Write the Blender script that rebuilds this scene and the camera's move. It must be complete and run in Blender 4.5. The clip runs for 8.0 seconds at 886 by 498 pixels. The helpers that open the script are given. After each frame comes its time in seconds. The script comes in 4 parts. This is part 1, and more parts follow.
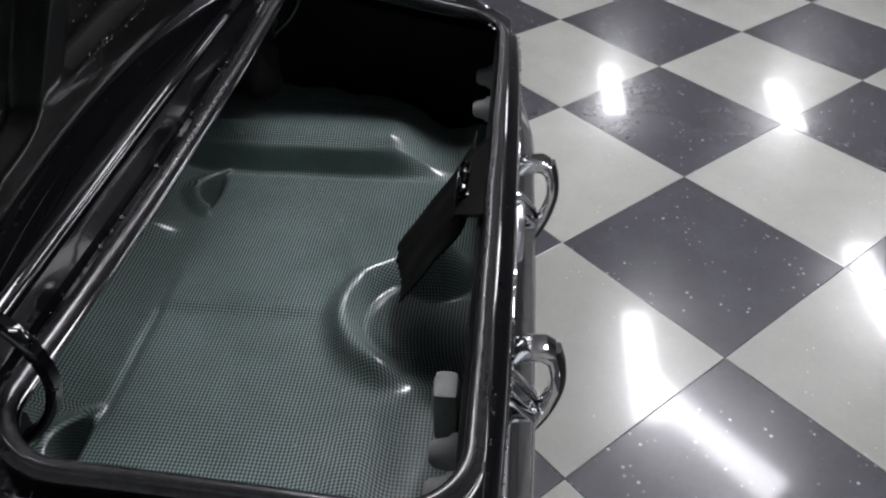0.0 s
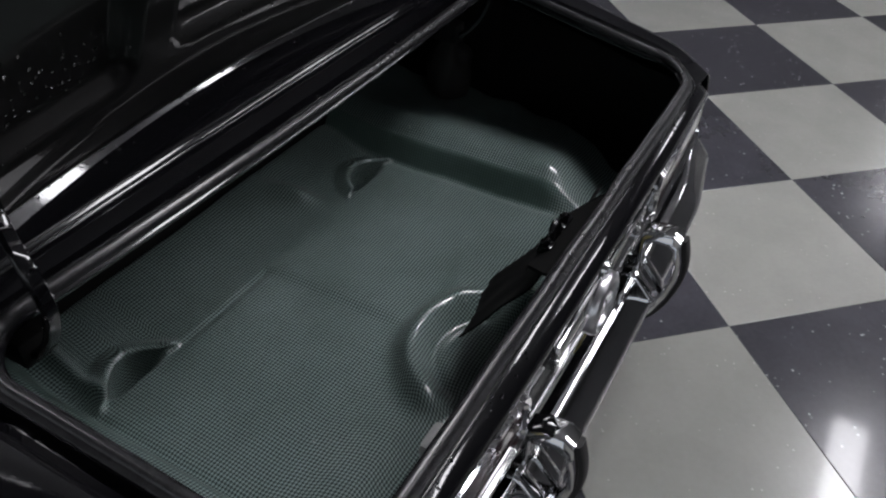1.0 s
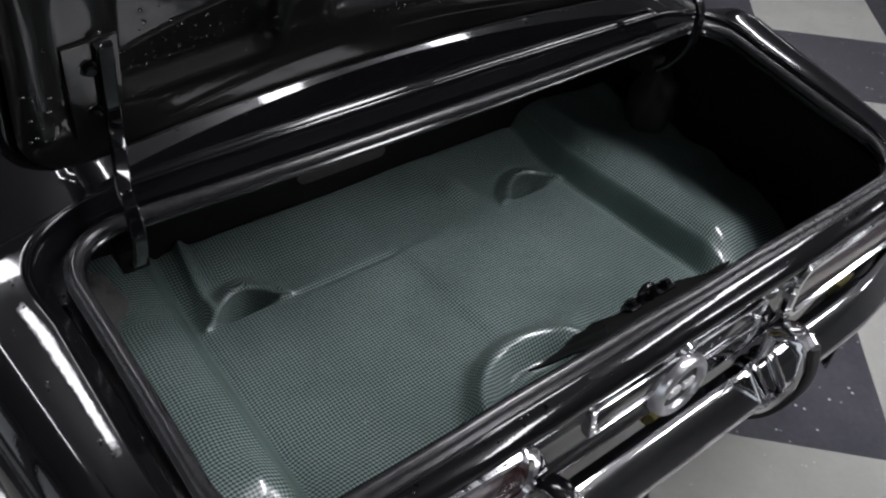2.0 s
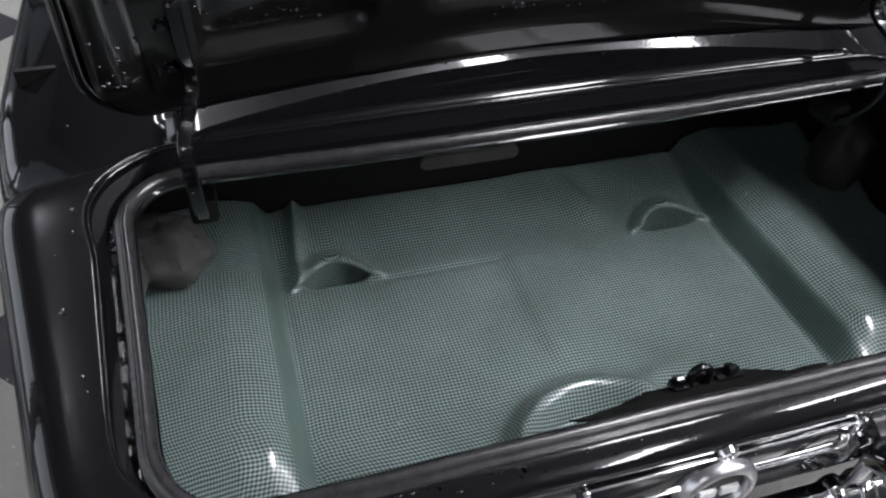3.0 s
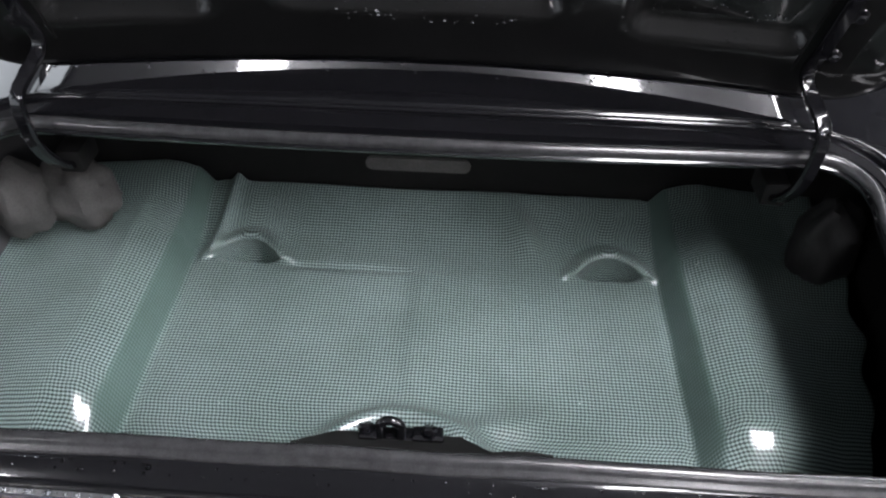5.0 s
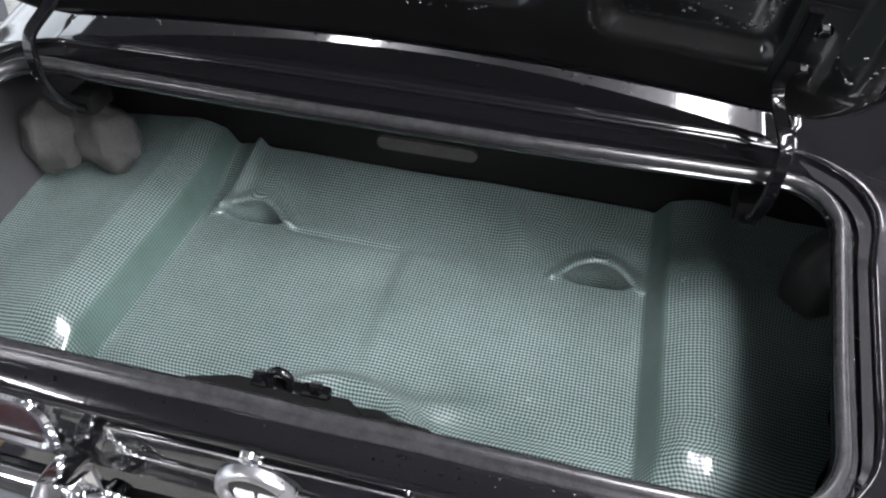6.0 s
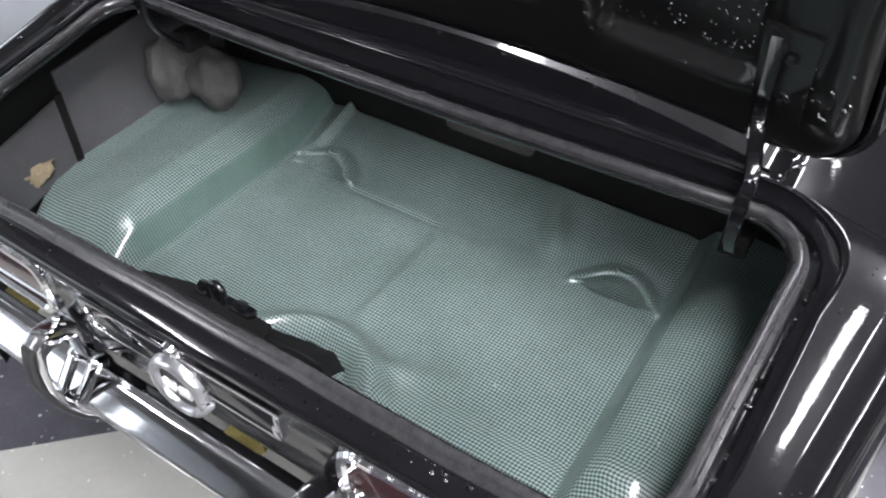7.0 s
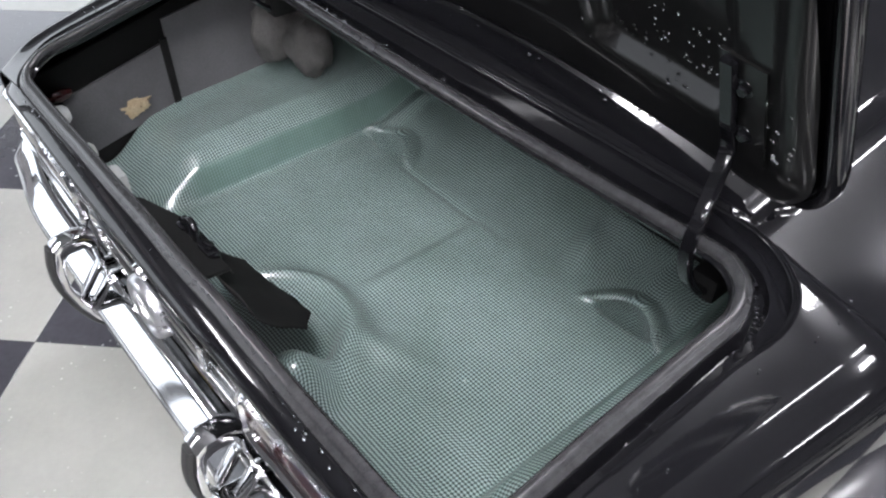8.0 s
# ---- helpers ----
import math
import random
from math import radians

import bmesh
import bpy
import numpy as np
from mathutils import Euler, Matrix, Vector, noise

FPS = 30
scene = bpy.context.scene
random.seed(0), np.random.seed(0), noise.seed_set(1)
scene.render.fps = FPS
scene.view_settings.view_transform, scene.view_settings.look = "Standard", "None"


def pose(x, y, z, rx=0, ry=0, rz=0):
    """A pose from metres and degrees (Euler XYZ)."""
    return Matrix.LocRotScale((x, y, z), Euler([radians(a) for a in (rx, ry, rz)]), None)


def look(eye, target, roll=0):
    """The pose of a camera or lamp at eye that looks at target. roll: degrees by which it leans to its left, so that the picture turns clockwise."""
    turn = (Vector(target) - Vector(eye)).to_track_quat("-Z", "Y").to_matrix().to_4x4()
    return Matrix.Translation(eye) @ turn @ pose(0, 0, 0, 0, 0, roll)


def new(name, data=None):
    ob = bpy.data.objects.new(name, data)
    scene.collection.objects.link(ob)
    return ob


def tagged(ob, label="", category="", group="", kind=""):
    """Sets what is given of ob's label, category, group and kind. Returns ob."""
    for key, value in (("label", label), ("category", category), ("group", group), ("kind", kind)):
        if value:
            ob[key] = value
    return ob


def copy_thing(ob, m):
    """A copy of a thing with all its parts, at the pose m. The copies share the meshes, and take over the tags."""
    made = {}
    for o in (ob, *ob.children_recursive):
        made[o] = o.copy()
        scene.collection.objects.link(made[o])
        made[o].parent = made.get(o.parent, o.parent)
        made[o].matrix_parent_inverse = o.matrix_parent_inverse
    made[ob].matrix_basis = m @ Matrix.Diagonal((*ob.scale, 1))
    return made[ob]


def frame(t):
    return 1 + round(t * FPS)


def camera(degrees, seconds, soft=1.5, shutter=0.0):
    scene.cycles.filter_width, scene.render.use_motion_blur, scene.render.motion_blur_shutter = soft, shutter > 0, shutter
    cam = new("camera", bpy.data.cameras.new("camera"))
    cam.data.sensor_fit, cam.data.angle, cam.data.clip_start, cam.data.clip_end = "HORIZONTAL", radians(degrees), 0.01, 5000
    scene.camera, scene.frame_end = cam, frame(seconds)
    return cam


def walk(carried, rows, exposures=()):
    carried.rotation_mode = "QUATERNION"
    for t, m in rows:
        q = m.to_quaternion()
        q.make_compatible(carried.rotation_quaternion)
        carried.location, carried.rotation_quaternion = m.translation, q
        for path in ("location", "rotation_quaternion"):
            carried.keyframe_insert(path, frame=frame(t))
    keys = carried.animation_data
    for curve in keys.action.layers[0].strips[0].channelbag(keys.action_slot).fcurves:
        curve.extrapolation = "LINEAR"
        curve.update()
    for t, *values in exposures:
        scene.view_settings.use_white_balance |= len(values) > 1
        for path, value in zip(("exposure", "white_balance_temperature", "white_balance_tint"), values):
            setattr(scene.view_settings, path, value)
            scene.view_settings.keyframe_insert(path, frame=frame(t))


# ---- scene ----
cam = camera(59.65, 8.0, soft=2.2)
PATH = [
    (0, (-1.030, 0.006, 1.531), (0.502, 0.119, 0.251), 1.70),
    (0.5, (-0.957, -0.125, 1.529), (0.521, 0.307, 0.253), 2.53),
    (1, (-0.875, -0.220, 1.534), (0.482, 0.485, 0.245), 3.14),
    (1.5, (-0.795, -0.302, 1.547), (0.379, 0.652, 0.238), 3.85),
    (2, (-0.710, -0.367, 1.556), (0.245, 0.792, 0.236), 4.32),
    (3.5, (-0.333, -0.406, 1.551), (-0.101, 1.015, 0.163), 1.68),
    (4, (-0.188, -0.417, 1.553), (-0.103, 1.018, 0.163), 1.48),
    (4.5, (-0.044, -0.421, 1.562), (-0.029, 1.016, 0.172), 1.40),
    (6, (0.306, -0.427, 1.554), (-0.022, 0.970, 0.161), 1.09),
    (6.5, (0.467, -0.416, 1.559), (-0.100, 0.902, 0.166), 0.17),
    (7, (0.634, -0.365, 1.559), (-0.159, 0.837, 0.173), -1.01),
    (7.5, (0.772, -0.291, 1.555), (-0.202, 0.777, 0.172), -1.71),
    (8, (0.872, -0.192, 1.547), (-0.258, 0.720, 0.173), -1.91),
]
RAKE = pose(0, 0, 0.011, -2.02, 0, 0)
EXPOSURES = [(0.0, -1.35), (1.0, -1.85), (2.0, -1.4), (3.5, -0.55), (4.5, -0.3), (6.0, 0.03), (7.0, 0.04), (8.0, -0.08)]
walk(cam, [(t, look(eye, target, roll)) for t, eye, target, roll in PATH], EXPOSURES)


# ---- room light -------------------------------------------------------------
world = bpy.data.worlds.new("showroom_air")
scene.world = world
world.use_nodes = True
world.node_tree.nodes["Background"].inputs[0].default_value = (0.55, 0.58, 0.65, 1)
world.node_tree.nodes["Background"].inputs[1].default_value = 0.02

CEILING, LAMP_Z = 3.34, 3.1
LAMP_GLOW = 73.0
DAYLIGHT = 2.2
# the ceiling strip lights: middle of each and its turn in degrees (0: along the car)
# the second is added beside the first to double the light into the trunk
LAMPS = [(0.86, -0.55, 0), (1.14, -0.55, 0), (-1.10, 2.75, 0), (2.12, 2.65, 0), (0.88, 2.75, 0),
         (3.25, -1.3, 90), (2.62, -1.72, -48), (7.8, -1.4, 90), (4.4, -3.5, 90), (7.7, -3.5, 90), (6.2, 2.6, 0), (1.6, -3.3, 0), (-3.3, -3.6, 0)]


# ---- materials --------------------------------------------------------------
def material(name, colour, rough, metal=0.0, coat=0.0, spec=0.5):
    m = bpy.data.materials.new(name)
    m.use_nodes = True
    b = m.node_tree.nodes["Principled BSDF"]
    b.inputs["Base Color"].default_value = (*colour, 1)
    b.inputs["Roughness"].default_value = rough
    b.inputs["Metallic"].default_value = metal
    b.inputs["Coat Weight"].default_value = coat
    b.inputs["Coat Roughness"].default_value = 0.03
    b.inputs["Specular IOR Level"].default_value = spec
    return m, m.node_tree.nodes, m.node_tree.links, b


def noise_node(nodes, links, scale, detail=4.0, rough=0.55, coord="Object"):
    tc = nodes.new("ShaderNodeTexCoord")
    n = nodes.new("ShaderNodeTexNoise")
    n.inputs["Scale"].default_value = scale
    n.inputs["Detail"].default_value = detail
    n.inputs["Roughness"].default_value = rough
    links.new(tc.outputs[coord], n.inputs["Vector"])
    return n


def ramp(nodes, links, socket, stops):
    r = nodes.new("ShaderNodeValToRGB")
    r.color_ramp.elements[0].position, r.color_ramp.elements[0].color = stops[0][0], (*stops[0][1], 1)
    r.color_ramp.elements[1].position, r.color_ramp.elements[1].color = stops[-1][0], (*stops[-1][1], 1)
    for p, c in stops[1:-1]:
        e = r.color_ramp.elements.new(p)
        e.color = (*c, 1)
    links.new(socket, r.inputs[0])
    return r


def bump(nodes, links, b, socket, strength, distance):
    n = nodes.new("ShaderNodeBump")
    n.inputs["Strength"].default_value = strength
    n.inputs["Distance"].default_value = distance
    links.new(socket, n.inputs["Height"])
    links.new(n.outputs[0], b.inputs["Normal"])
    return n


def varied(name, dark, light, rough, scale, fine, metal=0.0, coat=0.0, depth=0.0006, strength=0.4, rough_span=0.12):
    """A surface whose colour, gloss and relief vary at two scales."""
    m, nodes, links, b = material(name, light, rough, metal, coat)
    big, small = noise_node(nodes, links, scale, 5), noise_node(nodes, links, fine, 3)
    mix = nodes.new("ShaderNodeMath")
    mix.operation = "MULTIPLY_ADD"
    mix.inputs[1].default_value = 0.4
    links.new(small.outputs[0], mix.inputs[0])
    half = nodes.new("ShaderNodeMath")
    half.operation = "MULTIPLY"
    half.inputs[1].default_value = 0.6
    links.new(big.outputs[0], half.inputs[0])
    links.new(half.outputs[0], mix.inputs[2])
    r = ramp(nodes, links, mix.outputs[0], [(0.3, dark), (0.7, light)])
    links.new(r.outputs[0], b.inputs["Base Color"])
    rr = nodes.new("ShaderNodeMapRange")
    rr.inputs["To Min"].default_value = max(0.02, rough - rough_span)
    rr.inputs["To Max"].default_value = rough + rough_span
    links.new(mix.outputs[0], rr.inputs["Value"])
    links.new(rr.outputs[0], b.inputs["Roughness"])
    bump(nodes, links, b, small.outputs[0], strength, depth)
    return m


def paint_material():
    m, nodes, links, b = material("black_paint", (0.005, 0.005, 0.006), 0.3, 0.0, 1.0, 0.0)
    n, slow = noise_node(nodes, links, 260, 2), noise_node(nodes, links, 38, 2)
    sum_ = nodes.new("ShaderNodeMath")
    sum_.operation = "MULTIPLY_ADD"
    sum_.inputs[1].default_value = 3.0
    links.new(slow.outputs[0], sum_.inputs[0])
    links.new(n.outputs[0], sum_.inputs[2])
    relief = bump(nodes, links, b, sum_.outputs[0], 0.05, 0.0006)
    links.new(relief.outputs[0], b.inputs["Coat Normal"])
    haze = noise_node(nodes, links, 9, 6, 0.65)
    r = nodes.new("ShaderNodeMapRange")
    r.inputs["From Min"].default_value, r.inputs["From Max"].default_value = 0.35, 0.75
    r.inputs["To Min"].default_value, r.inputs["To Max"].default_value = 0.02, 0.09
    links.new(haze.outputs[0], r.inputs["Value"])
    links.new(r.outputs[0], b.inputs["Coat Roughness"])
    return m


def mat_material():
    """Woven-look trunk mat: small green-grey checks on black, under 6 mm apart, under a thin gloss."""
    m, nodes, links, b = material("checked_mat", (0.1, 0.15, 0.13), 0.42, 0.0, 0.9)
    b.inputs["Coat Roughness"].default_value = 0.16
    b.inputs["Coat IOR"].default_value = 1.65
    uv = nodes.new("ShaderNodeUVMap")
    uv.uv_map = "UVMap"
    waver = nodes.new("ShaderNodeTexNoise")
    waver.inputs["Scale"].default_value = 26
    waver.inputs["Detail"].default_value = 3
    links.new(uv.outputs[0], waver.inputs["Vector"])
    push = nodes.new("ShaderNodeVectorMath")
    push.operation = "MULTIPLY_ADD"
    push.inputs[1].default_value = (0.0022, 0.0022, 0)
    links.new(waver.outputs["Color"], push.inputs[0])
    links.new(uv.outputs[0], push.inputs[2])
    sep = nodes.new("ShaderNodeSeparateXYZ")
    links.new(push.outputs[0], sep.inputs[0])
    waves = []
    for axis, weight in ((0, 0.85), (1, 1.15)):
        mul = nodes.new("ShaderNodeMath")
        mul.operation = "MULTIPLY"
        mul.inputs[1].default_value = 2 * math.pi / 0.0064
        links.new(sep.outputs[axis], mul.inputs[0])
        sine = nodes.new("ShaderNodeMath")
        sine.operation = "SINE"
        links.new(mul.outputs[0], sine.inputs[0])
        scaled = nodes.new("ShaderNodeMath")
        scaled.operation = "MULTIPLY"
        scaled.inputs[1].default_value = weight
        links.new(sine.outputs[0], scaled.inputs[0])
        waves.append(scaled)
    uneven = nodes.new("ShaderNodeTexNoise")
    uneven.inputs["Scale"].default_value = 170
    uneven.inputs["Detail"].default_value = 2
    links.new(uv.outputs[0], uneven.inputs["Vector"])
    both = nodes.new("ShaderNodeMath")
    both.operation = "ADD"
    links.new(waves[0].outputs[0], both.inputs[0])
    links.new(waves[1].outputs[0], both.inputs[1])
    add = nodes.new("ShaderNodeMath")
    add.operation = "MULTIPLY_ADD"
    add.inputs[1].default_value = 0.8
    links.new(uneven.outputs[0], add.inputs[0])
    links.new(both.outputs[0], add.inputs[2])
    fit = nodes.new("ShaderNodeMapRange")
    fit.inputs["From Min"].default_value, fit.inputs["From Max"].default_value = -0.95, 1.55
    links.new(add.outputs[0], fit.inputs["Value"])
    r = ramp(nodes, links, fit.outputs[0], [(0.25, (0.025, 0.038, 0.036)), (0.60, (0.185, 0.255, 0.240)), (1.0, (0.37, 0.455, 0.44))])
    strip = nodes.new("ShaderNodeAttribute")
    strip.attribute_name = "plain_strip"
    over = nodes.new("ShaderNodeMix")
    over.data_type = "RGBA"
    links.new(strip.outputs["Fac"], over.inputs["Factor"])
    links.new(r.outputs[0], over.inputs[6])
    over.inputs[7].default_value = (0.09, 0.15, 0.13, 1)
    dirt = noise_node(nodes, links, 5.5, 6, 0.6)
    dr = ramp(nodes, links, dirt.outputs[0], [(0.35, (0.72, 0.74, 0.72)), (0.65, (1.0, 1.0, 1.0))])
    mul = nodes.new("ShaderNodeMix")
    mul.data_type, mul.blend_type = "RGBA", "MULTIPLY"
    mul.inputs["Factor"].default_value = 1.0
    links.new(over.outputs[2], mul.inputs[6])
    links.new(dr.outputs[0], mul.inputs[7])
    # pale lint specks
    lint = nodes.new("ShaderNodeTexVoronoi")
    lint.inputs["Scale"].default_value = 30
    links.new(uv.outputs[0], lint.inputs["Vector"])
    lr = ramp(nodes, links, lint.outputs["Distance"], [(0.035, (1, 1, 1)), (0.05, (0, 0, 0))])
    spare = noise_node(nodes, links, 8, 2)
    sr = ramp(nodes, links, spare.outputs[0], [(0.55, (0, 0, 0)), (0.6, (1, 1, 1))])
    lm = nodes.new("ShaderNodeMath")
    lm.operation = "MULTIPLY"
    links.new(lr.outputs[0], lm.inputs[0])
    links.new(sr.outputs[0], lm.inputs[1])
    mix = nodes.new("ShaderNodeMix")
    mix.data_type = "RGBA"
    links.new(lm.outputs[0], mix.inputs["Factor"])
    links.new(mul.outputs[2], mix.inputs[6])
    mix.inputs[7].default_value = (0.55, 0.58, 0.55, 1)
    links.new(mix.outputs[2], b.inputs["Base Color"])
    bump(nodes, links, b, fit.outputs[0], 0.35, 0.0005)
    rr = nodes.new("ShaderNodeMapRange")
    rr.inputs["To Min"].default_value, rr.inputs["To Max"].default_value = 0.25, 0.40
    links.new(dirt.outputs[0], rr.inputs["Value"])
    links.new(rr.outputs[0], b.inputs["Roughness"])
    return m


def tile_material(name, dark, light, speck, speck_amount):
    m, nodes, links, b = material(name, light, 0.2, 0.0, 0.5)
    b.inputs["Coat Roughness"].default_value = 0.065
    info = nodes.new("ShaderNodeObjectInfo")
    big, small = noise_node(nodes, links, 5.0, 6, 0.6), noise_node(nodes, links, 60, 4)
    add = nodes.new("ShaderNodeMath")
    add.operation = "MULTIPLY_ADD"
    add.inputs[1].default_value = 0.35
    links.new(small.outputs[0], add.inputs[0])
    links.new(big.outputs[0], add.inputs[2])
    r = ramp(nodes, links, add.outputs[0], [(0.45, dark), (0.85, light)])
    vor = nodes.new("ShaderNodeTexVoronoi")
    vor.inputs["Scale"].default_value = 42
    tc = nodes.new("ShaderNodeTexCoord")
    links.new(tc.outputs["Object"], vor.inputs["Vector"])
    vr = ramp(nodes, links, vor.outputs["Distance"], [(speck_amount, (1, 1, 1)), (speck_amount + 0.05, (0, 0, 0))])
    patch = noise_node(nodes, links, 14, 3)
    pr = ramp(nodes, links, patch.outputs[0], [(0.52, (0, 0, 0)), (0.6, (1, 1, 1))])
    mm = nodes.new("ShaderNodeMath")
    mm.operation = "MULTIPLY"
    links.new(vr.outputs[0], mm.inputs[0])
    links.new(pr.outputs[0], mm.inputs[1])
    mix = nodes.new("ShaderNodeMix")
    mix.data_type = "RGBA"
    links.new(mm.outputs[0], mix.inputs["Factor"])
    links.new(r.outputs[0], mix.inputs[6])
    mix.inputs[7].default_value = (*speck, 1)
    hsv = nodes.new("ShaderNodeHueSaturation")
    vv = nodes.new("ShaderNodeMapRange")
    vv.inputs["To Min"].default_value, vv.inputs["To Max"].default_value = 0.88, 1.1
    links.new(info.outputs["Random"], vv.inputs["Value"])
    links.new(vv.outputs[0], hsv.inputs["Value"])
    links.new(mix.outputs[2], hsv.inputs["Color"])
    links.new(hsv.outputs[0], b.inputs["Base Color"])
    rr = nodes.new("ShaderNodeMapRange")
    rr.inputs["To Min"].default_value, rr.inputs["To Max"].default_value = 0.20, 0.25
    links.new(big.outputs[0], rr.inputs["Value"])
    links.new(rr.outputs[0], b.inputs["Roughness"])
    bump(nodes, links, b, big.outputs[0], 0.15, 0.002)
    return m


PAINT = paint_material()
INNER = varied("inner_black_paint", (0.003, 0.003, 0.003), (0.007, 0.007, 0.007), 0.45, 12, 200, 0, 0.5, 0.0004, 0.1)
INNER.node_tree.nodes["Principled BSDF"].inputs["Specular IOR Level"].default_value = 0.1
INNER.node_tree.nodes["Principled BSDF"].inputs["Specular IOR Level"].default_value = 0.15
CHROME = varied("chrome", (0.74, 0.74, 0.75), (0.86, 0.86, 0.87), 0.07, 14, 120, 1.0, 0.0, 0.0001, 0.02, 0.04)
RUBBER = varied("seal_rubber", (0.014, 0.014, 0.015), (0.034, 0.034, 0.036), 0.24, 60, 420, 0, 0, 0.0005, 0.05, 0.03)
SOFT_RUBBER = varied("black_rubber", (0.012, 0.012, 0.012), (0.03, 0.03, 0.03), 0.6, 20, 300)
MAT = mat_material()
TUB = varied("trunk_black", (0.003, 0.003, 0.003), (0.009, 0.009, 0.009), 0.7, 10, 150)
TUB.node_tree.nodes["Principled BSDF"].inputs["Specular IOR Level"].default_value = 0.2
LAMP_WHITE = varied("lamp_enamel", (0.7, 0.7, 0.7), (0.8, 0.8, 0.8), 0.4, 4, 80)
BOARD = varied("grey_board", (0.045, 0.045, 0.047), (0.085, 0.085, 0.09), 0.8, 7, 240, 0, 0, 0.001)
FELT = varied("grey_felt", (0.035, 0.034, 0.033), (0.095, 0.092, 0.088), 0.9, 16, 260, 0, 0, 0.002, 0.7)
FLAP = varied("black_cardboard", (0.003, 0.003, 0.003), (0.009, 0.009, 0.009), 0.8, 14, 200)
FLAP.node_tree.nodes["Principled BSDF"].inputs["Specular IOR Level"].default_value = 0.15
FLAP.node_tree.nodes["Principled BSDF"].inputs["Specular IOR Level"].default_value = 0.2
SATIN = varied("satin_chrome", (0.62, 0.62, 0.64), (0.74, 0.74, 0.76), 0.28, 14, 120, 1.0, 0.0, 0.0001, 0.02, 0.04)
GREYPLASTIC = varied("pale_socket", (0.3, 0.31, 0.31), (0.5, 0.51, 0.5), 0.5, 20, 200)
GLUE = varied("tan_glue", (0.16, 0.12, 0.07), (0.38, 0.31, 0.2), 0.7, 40, 250, 0, 0, 0.003, 0.8)
LENS = varied("dark_red_lens", (0.012, 0.002, 0.002), (0.035, 0.004, 0.004), 0.12, 12, 120, 0, 0.6)
BRASS = varied("yellow_zinc", (0.32, 0.26, 0.08), (0.55, 0.47, 0.2), 0.35, 25, 200, 0.8)
WALL = varied("grey_wall", (0.27, 0.27, 0.28), (0.33, 0.33, 0.34), 0.7, 1.5, 60)
CEIL = varied("ceiling_board", (0.29, 0.29, 0.30), (0.35, 0.35, 0.36), 0.85, 1.2, 80)
TYRE = varied("tyre_rubber", (0.012, 0.012, 0.012), (0.03, 0.03, 0.03), 0.75, 12, 120)
DARK_TILE = tile_material("dark_tile", (0.040, 0.040, 0.047), (0.062, 0.061, 0.073), (0.36, 0.36, 0.37), 0.14)
LIGHT_TILE = tile_material("light_tile", (0.305, 0.308, 0.287), (0.352, 0.352, 0.328), (0.5, 0.5, 0.46), 0.1)
GROUT = varied("floor_joint", (0.05, 0.05, 0.05), (0.1, 0.1, 0.1), 0.8, 4, 100)
WATER, _n, _l, _b = material("water_bead", (0.9, 0.9, 0.92), 0.02)
_b.inputs["Transmission Weight"].default_value = 1.0
_b.inputs["IOR"].default_value = 1.33
GLOW, _n, _l, _b = material("lit_diffuser", (0.9, 0.9, 0.9), 0.5)
_b.inputs["Emission Color"].default_value = (0.985, 0.975, 1.03, 1)
_b.inputs["Emission Strength"].default_value = LAMP_GLOW


# ---- shaping helpers --------------------------------------------------------
def mesh_object(name, verts, faces, mat, smooth=True, sharp=40.0):
    me = bpy.data.meshes.new(name)
    me.from_pydata([tuple(map(float, v)) for v in verts], [], [tuple(map(int, f)) for f in faces])
    bm = bmesh.new()
    bm.from_mesh(me)
    bmesh.ops.remove_doubles(bm, verts=bm.verts, dist=1e-6)
    bmesh.ops.recalc_face_normals(bm, faces=bm.faces)
    lim = radians(sharp)
    for f in bm.faces:
        f.smooth = smooth
    for e in bm.edges:
        if len(e.link_faces) == 2 and e.calc_face_angle(0) > lim:
            e.smooth = False
    bm.to_mesh(me)
    bm.free()
    me.materials.append(mat)
    return new(name, me)


def part(name, geo, mat, parent, label="", smooth=True, sharp=40.0, thick=0.0):
    ob = mesh_object(name, geo[0], geo[1], mat, smooth, sharp)
    if parent:
        ob.parent = parent
    if thick:
        s = ob.modifiers.new("thickness", "SOLIDIFY")
        s.thickness, s.offset = thick, 0.0
    if label:
        tagged(ob, label)
    return ob


def join(*geos):
    verts, faces = [], []
    for v, f in geos:
        k = len(verts)
        verts += [tuple(p) for p in v]
        faces += [tuple(i + k for i in q) for q in f]
    return verts, faces


def grid(fn, nu, nv, close_u=False, close_v=False):
    """fn(a, b) for a, b in 0..1."""
    ru, rv = (nu if close_u else nu + 1), (nv if close_v else nv + 1)
    verts = [fn(i / nu, j / nv) for i in range(ru) for j in range(rv)]
    faces = []
    for i in range(nu):
        for j in range(nv):
            i2, j2 = (i + 1) % ru, (j + 1) % rv
            faces.append((i * rv + j, i2 * rv + j, i2 * rv + j2, i * rv + j2))
    return verts, faces


